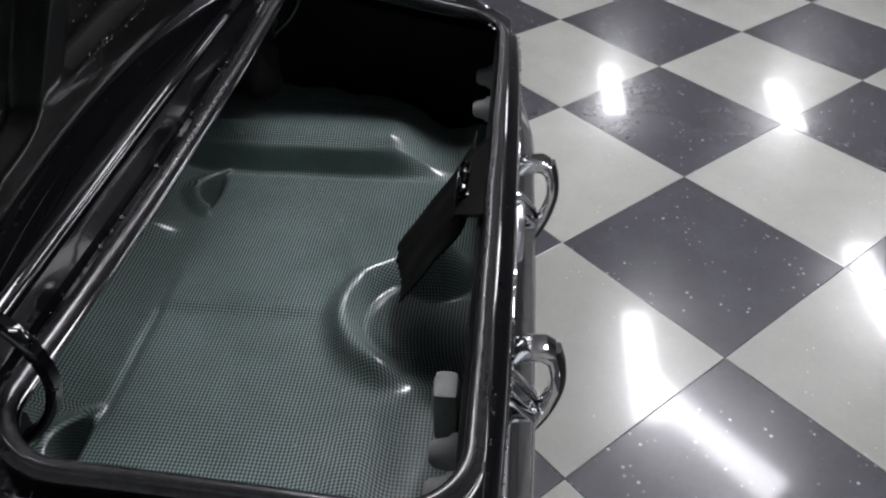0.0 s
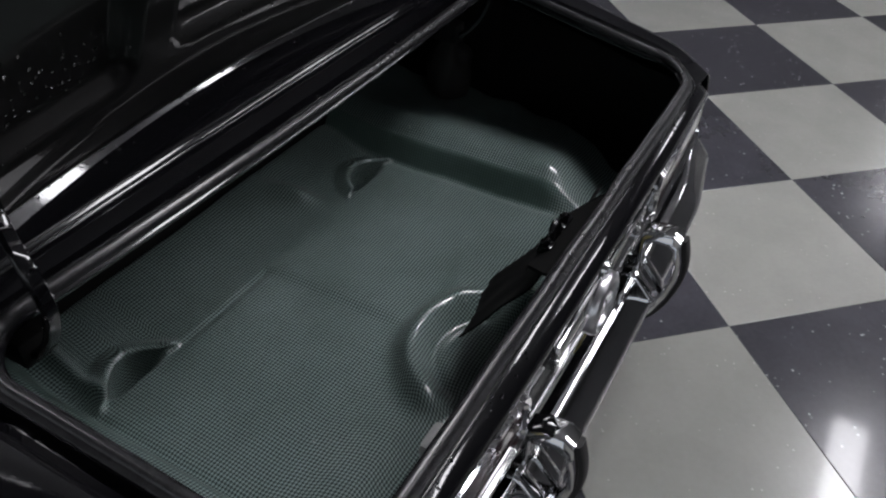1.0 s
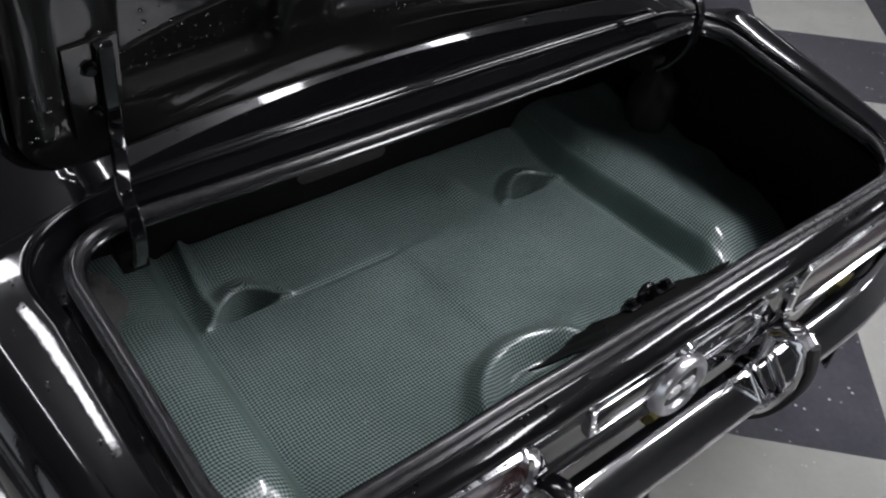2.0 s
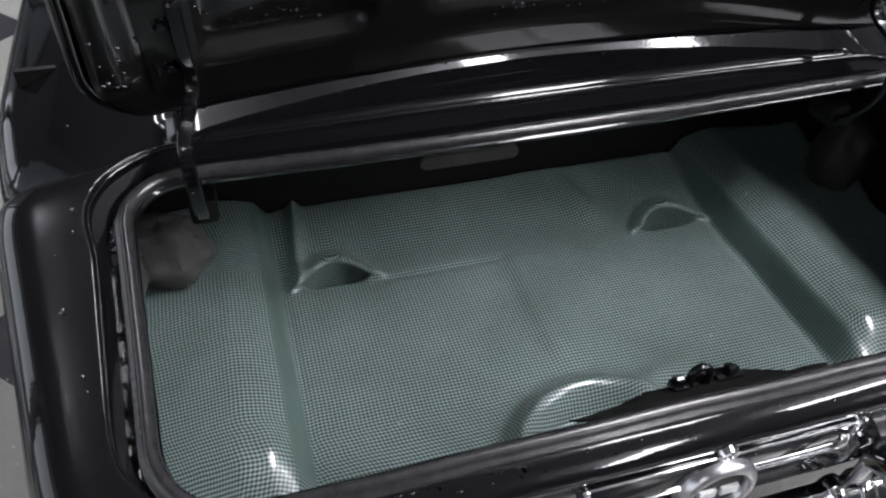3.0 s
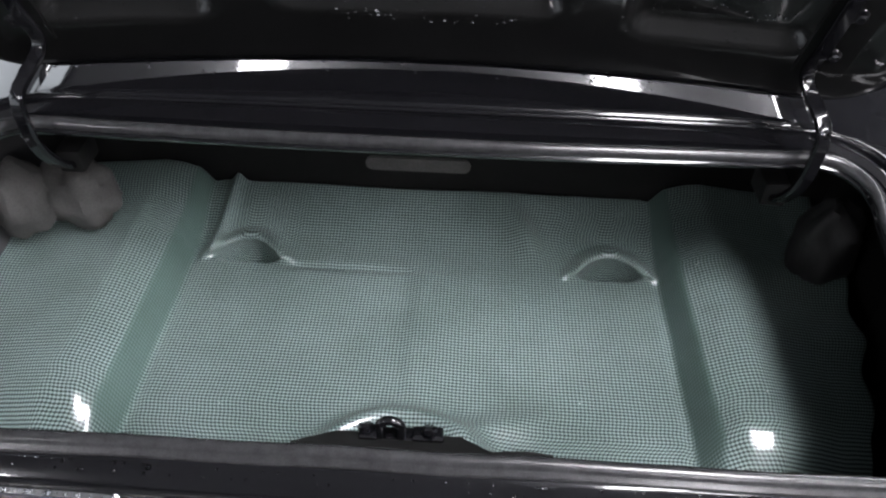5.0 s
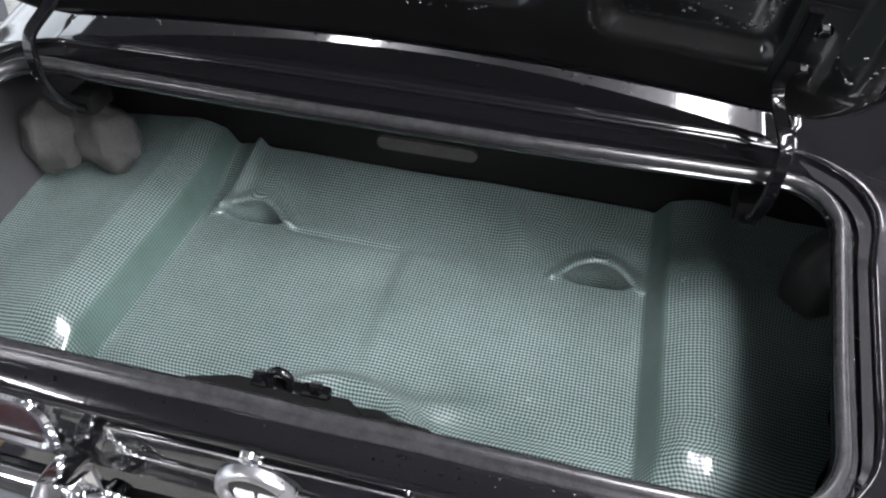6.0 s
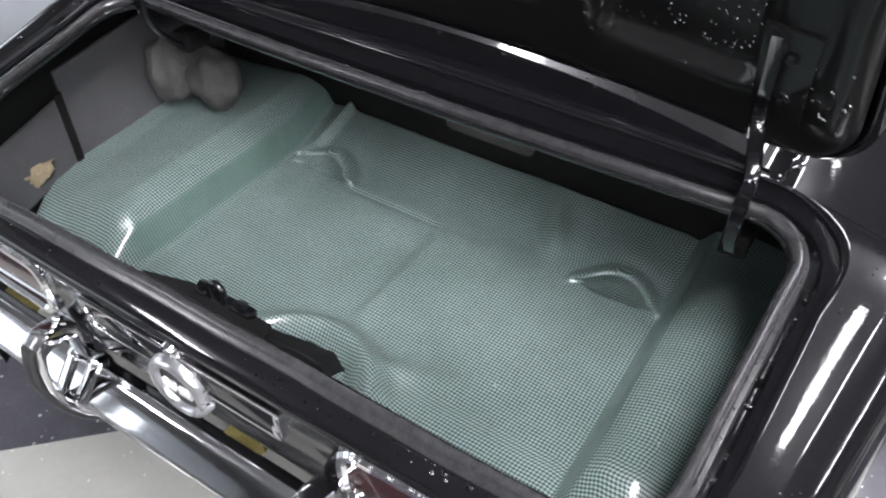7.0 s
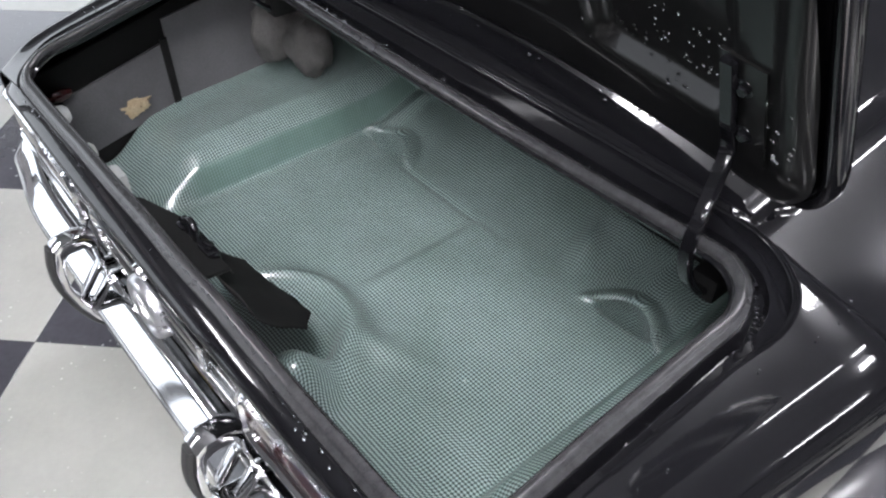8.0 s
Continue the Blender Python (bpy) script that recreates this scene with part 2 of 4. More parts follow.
def sweep(path, profile, closed=False, up=(0, 0, 1), caps=True, scale=None):
    """Carries a closed 2D profile (side, up) along a path of points."""
    n, k, up = len(path), len(profile), Vector(up)
    path = [Vector(p) for p in path]
    verts, faces = [], []
    for i, p in enumerate(path):
        a = path[(i - 1) % n] if closed or i else path[0]
        b = path[(i + 1) % n] if closed or i < n - 1 else path[-1]
        t = (b - a).normalized()
        side = t.cross(up)
        if side.length < 1e-6:
            side = Vector((1, 0, 0))
        side.normalize()
        u = side.cross(t)
        f = scale(i / (n - 1)) if scale else 1.0
        verts += [p + side * (q[0] * f) + u * (q[1] * f) for q in profile]
    for i in range(n if closed else n - 1):
        for j in range(k):
            i2, j2 = (i + 1) % n, (j + 1) % k
            faces.append((i * k + j, i2 * k + j, i2 * k + j2, i * k + j2))
    if caps and not closed:
        faces += [tuple(range(k)), tuple(range((n - 1) * k, n * k))]
    return verts, faces


def ngon(r, n, ry=None, phase=0.0):
    ry = r if ry is None else ry
    return [(r * math.cos(2 * math.pi * (i + phase) / n), ry * math.sin(2 * math.pi * (i + phase) / n)) for i in range(n)]


def super_oval(a, b, n, power):
    out = []
    for i in range(n):
        c, s = math.cos(2 * math.pi * i / n), math.sin(2 * math.pi * i / n)
        out.append((a * math.copysign(abs(c) ** power, c), b * math.copysign(abs(s) ** power, s)))
    return out


def box(cx, cy, cz, sx, sy, sz, bevel=0.0):
    bm = bmesh.new()
    bmesh.ops.create_cube(bm, size=1.0, matrix=Matrix.Translation((cx, cy, cz)) @ Matrix.Diagonal((sx, sy, sz, 1)))
    if bevel:
        bmesh.ops.bevel(bm, geom=bm.edges[:], offset=bevel, segments=2, affect="EDGES", profile=0.6)
    bm.verts.index_update()
    out = [tuple(v.co) for v in bm.verts], [tuple(v.index for v in f.verts) for f in bm.faces]
    bm.free()
    return out


def lathe(profile, n, m=Matrix.Identity(4)):
    """Turns (radius, height) pairs round z, then places them by m."""
    k = len(profile)
    verts = [tuple(m @ Vector((r * math.cos(2 * math.pi * i / n), r * math.sin(2 * math.pi * i / n), h))) for i in range(n) for r, h in profile]
    faces = [(i * k + j, ((i + 1) % n) * k + j, ((i + 1) % n) * k + j + 1, i * k + j + 1) for i in range(n) for j in range(k - 1)]
    return verts, faces


def lump(centre, size, seed, n=20, rough=0.18):
    """A soft padded lump with an uneven surface."""
    def f(a, b):
        th, ph = 2 * math.pi * a, math.pi * (0.001 + 0.998 * b)
        d = Vector((math.sin(ph) * math.cos(th), math.sin(ph) * math.sin(th), math.cos(ph)))
        k = 1 + rough * noise.noise(d * 1.7 + Vector((seed, 0, 0))) + 0.5 * rough * noise.noise(d * 4 + Vector((0, seed, 0)))
        return (centre[0] + size[0] * d.x * k, centre[1] + size[1] * d.y * k, centre[2] + size[2] * d.z * k)
    return grid(f, n, n // 2, close_u=True)


def smooth01(a, b, v):
    t = min(1.0, max(0.0, (v - a) / (b - a)))
    return t * t * (3 - 2 * t)


def spline(points, per=8):
    """A smooth run through the points (Catmull-Rom)."""
    p = [Vector(q) for q in points]
    p = [2 * p[0] - p[1]] + p + [2 * p[-1] - p[-2]]
    out = []
    for i in range(1, len(p) - 2):
        for s in range(per):
            t = s / per
            out.append(0.5 * ((2 * p[i]) + (p[i + 1] - p[i - 1]) * t + (2 * p[i - 1] - 5 * p[i] + 4 * p[i + 1] - p[i + 2]) * t * t
                              + (3 * p[i] - p[i - 1] - 3 * p[i + 1] + p[i + 2]) * t ** 3))
    out.append(p[-2])
    return out


# ---- the trunk opening's outline -------------------------------------------
REAR_Y, FRONT_Y = -0.028, 0.433
SIDE_A, SIDE_B = 0.6185, 0.0523         # half width of the seal: a + b * y


def rim_z(y):
    return 0.8205 + 0.1997 * y


def crown(x, y):
    """How far the body's top falls away towards its sides."""
    return (0.0023 + 0.0038 * smooth01(0.0, 0.43, y)) * (min(abs(x), 0.66) / 0.6) ** 2


def opening():
    """Points and outward directions round the seal, counter-clockwise from above, starting at the rear."""
    xr, xf = SIDE_A + SIDE_B * REAR_Y, SIDE_A + SIDE_B * FRONT_Y
    corners = [((-xr, REAR_Y), 0.10), ((xr, REAR_Y), 0.10), ((xf, FRONT_Y), 0.082), ((-xf, FRONT_Y), 0.082)]
    pts = []
    for i in range(4):
        (c, r), (before, _), (after, _) = corners[i], corners[i - 1], corners[(i + 1) % 4]
        c, u, v = Vector(c), (Vector(before) - Vector(c)).normalized(), (Vector(after) - Vector(c)).normalized()
        half = math.acos(max(-1, min(1, u.dot(v)))) / 2
        centre = c + (u + v).normalized() * (r / math.sin(half))
        a0 = math.atan2(*reversed((c + u * (r / math.tan(half)) - centre)))
        a1 = math.atan2(*reversed((c + v * (r / math.tan(half)) - centre)))
        while a1 < a0:
            a1 += 2 * math.pi
        for k in range(13):
            a = a0 + (a1 - a0) * k / 12
            pts.append((centre + Vector((math.cos(a), math.sin(a))) * r, Vector((math.cos(a), math.sin(a)))))
    out = []
    for i in range(len(pts)):
        p, d = pts[i]
        q, e = pts[(i + 1) % len(pts)]
        out.append((p, d))
        gap = (q - p).length
        if gap > 0.05:
            n = int(gap / 0.03)
            out += [(p.lerp(q, k / n), d.lerp(e, k / n).normalized()) for k in range(1, n)]
    for p, _ in out:
        p.y += 0.0165 * (p.x / 0.6) ** 2 * smooth01(0.0, FRONT_Y, p.y)
    return out


RING = opening()


def gutter_width(p):
    """From the seal's middle to the outer edge of the gutter: narrow along the rear lip, broad in front."""
    return 0.011 + 0.023 * smooth01(0.0, 0.09, p.y) + (0.038 - 0.016 * min(1.0, abs(p.x) / 0.6) ** 2) * smooth01(0.34, 0.43, p.y)


def ring_point(i, off, dz):
    p, d = RING[i % len(RING)]
    q = p + d * off
    return (q.x, q.y, rim_z(q.y) - crown(q.x, q.y) + dz)


def body_z(x, y):
    """Height of the body's upper skin."""
    z = rim_z(y) if y < 0.5 else rim_z(0.5) + 0.17 * (y - 0.5) - 0.12 * (y - 0.5) ** 2
    return z - crown(x, y) + 0.004 + 0.006 * smooth01(0.5, 0.9, y) * (1 - (x / 0.75) ** 2)


def crest_x(y):
    return 0.690 + 0.155 * min(max(y, -0.05), 0.75) - 0.006 * (1 - smooth01(-0.05, 0.10, y))


# ---- the car ----------------------------------------------------------------
car = tagged(new("car"), "glossy black classic car with its trunk lid open, wet", "car")


def scoop(a, wide):
    """Height of the quarter panel at the share a of its width: it sinks from the gutter, rises a little and turns over at the crest."""
    e, r = min(a, 0.84), max(0.0, a - 0.84)
    return wide * (-0.17 * e + 0.145 * e * e + 0.07 * r - 1.4 * r * r)


def body_shell():
    n = len(RING)
    geos = []
    # gutter ring: inner flange, seal seat, trough, outer edge
    def prof(i):
        p, _ = RING[i % n]
        w = gutter_width(p)
        deep = 0.024 * smooth01(0.0, 0.09, p.y)
        run = [(0.08, -0.6), (0.16, -1.0), (0.46, -1.0), (0.50, -0.45), (0.95, -0.42), (0.975, -0.2), (1.0, 0.0)]
        return [(-0.012, -0.006), (-0.013, -0.002), (-0.011, 0.0), (0.009, 0.0)] + [(0.0095 + (w - 0.0095) * a, b * deep + 0.003 * a) for a, b in run]
    ring_prof = [prof(i) for i in range(n)]
    k = len(ring_prof[0])
    verts = [ring_point(i, *ring_prof[i][j]) for i in range(n) for j in range(k)]
    faces = [(i * k + j, ((i + 1) % n) * k + j, ((i + 1) % n) * k + j + 1, i * k + j + 1) for i in range(n) for j in range(k - 1)]
    geos.append((verts, faces))
    # outer edge of the gutter as a function of y, right side
    edge = sorted([(ring_point(i, gutter_width(RING[i][0]), 0)[1], ring_point(i, gutter_width(RING[i][0]), 0)[0])
                   for i in range(n) if RING[i][0].x > 0.45 and (RING[i][1].x > 0.03)])
    ys, xs = [e[0] for e in edge], [e[1] for e in edge]
    # quarter panels: from the gutter over the crest and down the side
    sect = [(0.0, 0.0), (0.010, -0.0035), (0.020, -0.009), (0.030, -0.017), (0.039, -0.029), (0.047, -0.046), (0.053, -0.072), (0.057, -0.12),
            (0.058, -0.20), (0.053, -0.31), (0.039, -0.42), (0.01, -0.52)]
    stations = list(ys) + [0.56 + 0.06 * i for i in range(20)]
    inner = list(xs) + [xs[-1]] * 20
    for sgn in (-1, 1):
        rows = []
        for y, xi in zip(stations, inner):
            c = crest_x(y)
            tail = 1.0 - 0.35 * (1 - smooth01(-0.05, 0.10, y)) ** 2
            fall = 0.018 * (1 - smooth01(-0.045, 0.07, y)) ** 2
            wide = c - xi
            flat = smooth01(0.40, 0.58, y)
            row = [(sgn * (xi + wide * a), y, body_z(xi, y) + (1 - flat) * scoop(a, wide) - flat * (0.32 * a * wide + 0.3 * (a * wide) ** 2) - fall * a * a) for a in (0, 0.1, 0.2, 0.3, 0.4, 0.5, 0.6, 0.7, 0.78, 0.84, 0.88, 0.92, 0.96)]
            zc = body_z(xi, y) + (1 - flat) * scoop(1.0, wide) - flat * (0.32 * wide + 0.3 * wide ** 2) - fall
            row += [(sgn * (c + s[0] * tail), y, zc + s[1]) for s in sect]
            rows.append(row)
        w = len(rows[0])
        v = [p for r in rows for p in r]
        f = [(i * w + j, (i + 1) * w + j, (i + 1) * w + j + 1, i * w + j + 1) for i in range(len(rows) - 1) for j in range(w - 1)]
        geos.append((v, f))
    # deck between the opening and the rear window
    x1, y0 = xs[-1], ys[-1]
    geos.append(grid(lambda a, b: (x1 * (2 * a - 1), y0 + (1.70 - y0) * b ** 1.3, body_z(x1 * (2 * a - 1), y0 + (1.70 - y0) * b ** 1.3)), 24, 24))
    return join(*geos)


part("body_shell", body_shell(), PAINT, car, "glossy black quarter panels, deck and rain gutter", thick=0.003)


def rear_bow(x):
    """The tail's plan curve: the ends lie further forward."""
    return 0.014 * (abs(x) / 0.7) ** 2.5


def tail_row(y):
    """Outline of the quarter panel's section at y: points (x, z) from the deck outwards."""
    c, zc = crest_x(y), body_z(crest_x(y), y) - 0.026
    return [(0.0, body_z(0, y)), (0.50, body_z(0.5, y)), (0.60, body_z(0.6, y) - 0.008), (c - 0.02, zc), (c, zc - 0.006)]


def tail_top(x):
    row = tail_row(-0.045)
    return float(np.interp(abs(x), [p[0] for p in row], [p[1] for p in row]))


def rear_panel():
    prof = [(-0.036, 0.8165), (-0.039, 0.8155), (-0.0590, 0.7990), (-0.0615, 0.7955), (-0.0625, 0.790), (-0.0615, 0.782), (-0.060, 0.778), (-0.0585, 0.740), (-0.058, 0.668),
            (-0.055, 0.656), (-0.042, 0.647), (-0.030, 0.632), (-0.024, 0.60), (-0.02, 0.50), (-0.01, 0.38)]
    m = len(prof) - 1
    def f(a, b):
        y, z = prof[round(b * m)]
        half = 0.680 + 0.030 * smooth01(0.80, 0.70, z) - 0.05 * smooth01(0.6, 0.4, z)
        x = half * (2 * a - 1)
        end = smooth01(0.58, 0.70, abs(x))
        return (x, y + rear_bow(x) + 0.030 * end * end, z + (tail_top(x) - tail_top(0)) * smooth01(0.66, 0.80, z))
    return grid(f, 56, m)


part("rear_panel", rear_panel(), PAINT, car, "glossy black tail panel with a crease", sharp=60, thick=0.003)


def weatherstrip():
    n = len(RING)
    prof = [(-0.012, 0.0), (-0.0135, 0.005), (-0.0115, 0.0105), (-0.007, 0.0135), (-0.002, 0.0135), (0.002, 0.010), (0.0035, 0.0065), (0.008, 0.0055), (0.0095, 0.003), (0.009, 0.0)]
    k = len(prof)
    verts = []
    for i in range(n):
        p, _ = RING[i]
        wob = 0.0016 * noise.noise(Vector((p.x * 9, p.y * 9, 0)))
        verts += [ring_point(i, q[0] + wob, q[1] + 0.002) for q in prof]
    faces = [(i * k + j, ((i + 1) % n) * k + j, ((i + 1) % n) * k + (j + 1) % k, i * k + (j + 1) % k) for i in range(n) for j in range(k)]
    return verts, faces


part("weatherstrip", weatherstrip(), RUBBER, car, "worn dark rubber seal round the opening", sharp=70)


def side_wall(y):
    """Half width of the trunk at y."""
    return 0.676 + 0.26 * min(max(y, 0.0), 0.50)


def side_panel(sgn):
    stops = [-0.02, 0.10, 0.20, 0.30, 0.40, 0.50, 0.65, 0.83]
    v = [(sgn * (side_wall(y) + d), y, z) for y in stops for d, z in ((0, 0.40), (0, 0.752 + 0.1 * min(y, 0.5)), (0.008, 0.752 + 0.1 * min(y, 0.5)), (0.008, 0.40))]
    return v, [(i * 4 + j, i * 4 + 4 + j, i * 4 + 4 + (j + 1) % 4, i * 4 + (j + 1) % 4) for i in range(len(stops) - 1) for j in range(4)] + [(0, 1, 2, 3), tuple(range(len(v) - 4, len(v)))]


for wall in (side_panel(-1), side_panel(1), box(0, 0.812, 0.65, 1.62, 0.012, 0.50), box(0, -0.012, 0.60, 1.34, 0.012, 0.40)):
    part("trunk_wall", wall, TUB, car, "dark painted trunk wall", smooth=False)
part("trunk_floor", box(0, 0.40, 0.405, 1.60, 0.82, 0.012), TUB, car, "dark painted trunk floor", smooth=False)


def rounded_slot(cx, cz, half, r, y, n=10):
    out = []
    for s in (1, -1):
        for i in range(n + 1):
            a = -math.pi / 2 + math.pi * i / n
            out.append((cx + s * (half + r * math.cos(a)), y, cz + s * r * math.sin(a)))
    return out


slot = rounded_slot(-0.026, 0.606, 0.092, 0.015, 0.806)
part("bulkhead_slot", (slot + [(x, 0.798, z) for x, _, z in slot],
     [tuple(range(len(slot), 2 * len(slot)))] + [(i, (i + 1) % len(slot), (i + 1) % len(slot) + len(slot), i + len(slot)) for i in range(len(slot))]),
     FELT, car, "pale grey rounded opening in the bulkhead")

# bumper, guards
def bumper_y(x):
    return -0.073 + 0.030 * smooth01(0.5, 0.80, abs(x)) ** 1.2 + rear_bow(x) * 0.6


bumper = new("bumper")
bumper.parent = car
tagged(bumper, "polished chrome rear bumper with two guards")
def blade(grow=0.94):
    """Closed section of the bumper bar, (back, up) from its middle."""
    rim = [(-0.038, -0.022), (-0.0380, -0.015), (-0.0355, -0.0095), (-0.030, -0.003), (-0.016, 0.0132), (-0.002, 0.0292), (0.005, 0.035), (0.014, 0.037), (0.026, 0.036), (0.032, 0.029),
           (0.034, 0.012), (0.034, -0.020), (0.028, -0.038), (0.010, -0.046), (-0.010, -0.046), (-0.026, -0.041), (-0.034, -0.030)]
    return [(a * grow, b * grow) for a, b in rim]


def bar_geo(xs, grow):
    k = len(blade())
    verts = [(x, bumper_y(x) + a, 0.566 + b) for x, g in zip(xs, grow) for a, b in blade(g)]
    return verts, [(i * k + j, (i + 1) * k + j, (i + 1) * k + (j + 1) % k, i * k + (j + 1) % k) for i in range(len(xs) - 1) for j in range(k)]


ends = [0.50, 0.74, 0.88, 0.94]
bar_x = [-0.777, -0.774, -0.768, -0.758] + list(np.linspace(-0.74, 0.74, 51)) + [0.758, 0.768, 0.774, 0.777]
bar_v, bar_f = bar_geo(bar_x, ends + [0.94] * 51 + ends[::-1])
k = len(blade())
part("bumper_bar", (bar_v, bar_f + [tuple(range(k)), tuple(range(len(bar_v) - k, len(bar_v)))]), CHROME, bumper, sharp=60)


def guard(x):
    side = [(-0.062, 0.688), (-0.085, 0.699), (-0.116, 0.700), (-0.130, 0.690), (-0.139, 0.652), (-0.140, 0.610), (-0.128, 0.560), (-0.108, 0.516), (-0.085, 0.484), (-0.060, 0.482)]
    rings = [(-0.012, 0.72), (-0.0160, 0.74), (-0.0185, 0.80), (-0.0185, 0.94), (-0.0175, 0.985), (-0.014, 1.0), (0.014, 1.0), (0.0175, 0.985), (0.0185, 0.94), (0.0185, 0.80), (0.0160, 0.74), (0.012, 0.72)]
    cy, cz = -0.092, 0.600
    verts = [(x + dx, cy + (y - cy) * s, cz + (z - cz) * s) for dx, s in rings for y, z in side]
    k = len(side)
    n = len(rings)
    faces = [(i * k + j, (i + 1) % n * k + j, (i + 1) % n * k + (j + 1) % k, i * k + (j + 1) % k) for i in range(n) for j in range(k)]
    part("bumper_guard", (verts, faces), CHROME, bumper, "open chrome bow", sharp=24)


for gx in (-0.245, 0.245):
    guard(gx)
    pad = spline([(gx, -0.133, 0.690), (gx, -0.1425, 0.652), (gx, -0.1435, 0.610), (gx, -0.131, 0.558), (gx, -0.111, 0.513), (gx, -0.086, 0.480)], 6)
    part("rubber_pad", sweep(pad, super_oval(0.011, 0.005, 14, 0.6), up=(0, -1, 0.3)), SOFT_RUBBER, bumper, "black rubber strip")
    for s in (-1, 1):
        xs = [gx + s * d for d in (0.012, 0.022, 0.030, 0.036)]
        grow = [1.06, 1.05, 1.01, 0.96]
        verts, faces = bar_geo(xs, grow)
        part("guard_collar", (verts, faces), CHROME, bumper, thick=0.002)
for bx in (-0.52, 0.0, 0.52):
    part("bumper_bracket", box(bx + 0.05, -0.042, 0.572, 0.06, 0.05, 0.03, 0.004), BRASS, bumper, "yellow zinc bracket")


# tail lamp bezels
def bezel(sgn):
    xa, xb, z0, z1, r = 0.270, 0.655, 0.682, 0.776, 0.028
    loop = []
    for cx, cz, a0 in ((xb - r, z1 - r, 0), (xa + r, z1 - r, 90), (xa + r, z0 + r, 180), (xb - r, z0 + r, 270)):
        for i in range(7):
            a = radians(a0 + 15 * i)
            loop.append((cx + r * math.cos(a), cz + r * math.sin(a)))
    path = [(sgn * x, -0.058 + rear_bow(x) + 0.030 * smooth01(0.58, 0.70, x) ** 2, z - 0.010 * smooth01(0.5, 0.68, x)) for x, z in loop]
    prof = [(-0.008, -0.005), (0.008, -0.005), (0.008, 0.006), (0.004, 0.011), (-0.004, 0.011), (-0.008, 0.006)]
    return sweep(path, prof, closed=True, up=(0, -1, 0))


for sgn in (-1, 1):
    lamp = new("tail_lamp")
    lamp.parent = car
    tagged(lamp, "long tail lamp in a chrome frame")
    part("bezel", bezel(sgn), CHROME, lamp, sharp=30)
    part("lens", grid(lambda a, b: (sgn * (0.276 + 0.373 * a), -0.060 + rear_bow(0.276 + 0.373 * a) + 0.030 * smooth01(0.58, 0.70, 0.276 + 0.373 * a) ** 2 - 0.004 * math.sin(math.pi * b), 0.688 + 0.082 * b), 20, 6), LENS, lamp)

# round emblem and key lock
face = Matrix.Translation((0.0, -0.0635, 0.708)) @ Matrix.Rotation(radians(90), 4, "X")
emblem = new("emblem")
emblem.parent = car
tagged(emblem, "round chrome emblem ring with a dark centre")
part("ring", lathe([(0.036, 0.002), (0.0365, 0.010), (0.0385, 0.0135), (0.042, 0.0155), (0.046, 0.0150), (0.050, 0.0120), (0.0525, 0.006), (0.053, -0.004)], 64, face), SATIN, emblem, "satin chrome ring")
part("centre", lathe([(0.0, 0.007), (0.02, 0.007), (0.037, 0.006)], 48, face), SOFT_RUBBER, emblem, "dark centre")
for sgn in (-1, 1):
    part("bar", box(sgn * 0.015, -0.0725, 0.707, 0.024, 0.006, 0.015, 0.002), LAMP_WHITE, emblem, "pale bar")
part("key_lock", lathe([(0.0, 0.010), (0.006, 0.010), (0.007, 0.012), (0.012, 0.011), (0.014, 0.004), (0.014, -0.004)], 28,
     Matrix.Translation((-0.001, -0.058, 0.776)) @ Matrix.Rotation(radians(96), 4, "X")), CHROME, car, "small chrome key lock cover")

garnish = new("garnish")
garnish.parent = car
tagged(garnish, "flat black garnish strip with thin chrome edges")
part("plate", box(0, -0.0605, 0.747, 0.350, 0.008, 0.046, 0.003), PAINT, garnish)
for gz in (0.7225, 0.7715):
    part("edge_trim", box(0, -0.064, gz, 0.352, 0.006, 0.004, 0.0015), CHROME, garnish)
for sgn in (-1, 1):
    part("end_cap", join(box(sgn * 0.177, -0.063, 0.760, 0.010, 0.010, 0.026, 0.003), box(sgn * 0.172, -0.062, 0.732, 0.014, 0.010, 0.022, 0.003)), CHROME, garnish)

# wheels under the body
for sgn in (-1, 1):
    part("tyre", lathe([(0.20, -0.09), (0.30, -0.095), (0.33, -0.07), (0.335, 0.0), (0.33, 0.07), (0.30, 0.095), (0.20, 0.09), (0.0, 0.06)], 40,
         Matrix.Translation((sgn * 0.70, 1.12, 0.364)) @ Matrix.Rotation(radians(90), 4, "Y")), TYRE, car, "black rubber tyre")

# ---- trunk lid --------------------------------------------------------------
LID_UP, LID_IN = Vector((0, -0.37, 0.929)), Vector((0, -0.929, -0.37))
LID_FOOT = Vector((0.0, 0.505, 0.968))
LID_LONG = 0.60


def lid_half(v):
    """Half width at height v along the lid, rounded at the two lower corners and the upper ones."""
    w = 0.655 - 0.04 * v / LID_LONG
    for r, d in ((0.11, v), (0.08, LID_LONG - v)):
        if d < r:
            w -= r - math.sqrt(max(0, r * r - (r - d) ** 2))
    return w


def lid_point(x, v, into=0.0):
    forward = 0.088 * (1 - (x / 0.69) ** 2) + 0.008 * math.exp(-v / 0.04) - 0.03 * (v / LID_LONG) ** 2
    return LID_FOOT + Vector((x, forward, 0)) + LID_UP * v + LID_IN * into


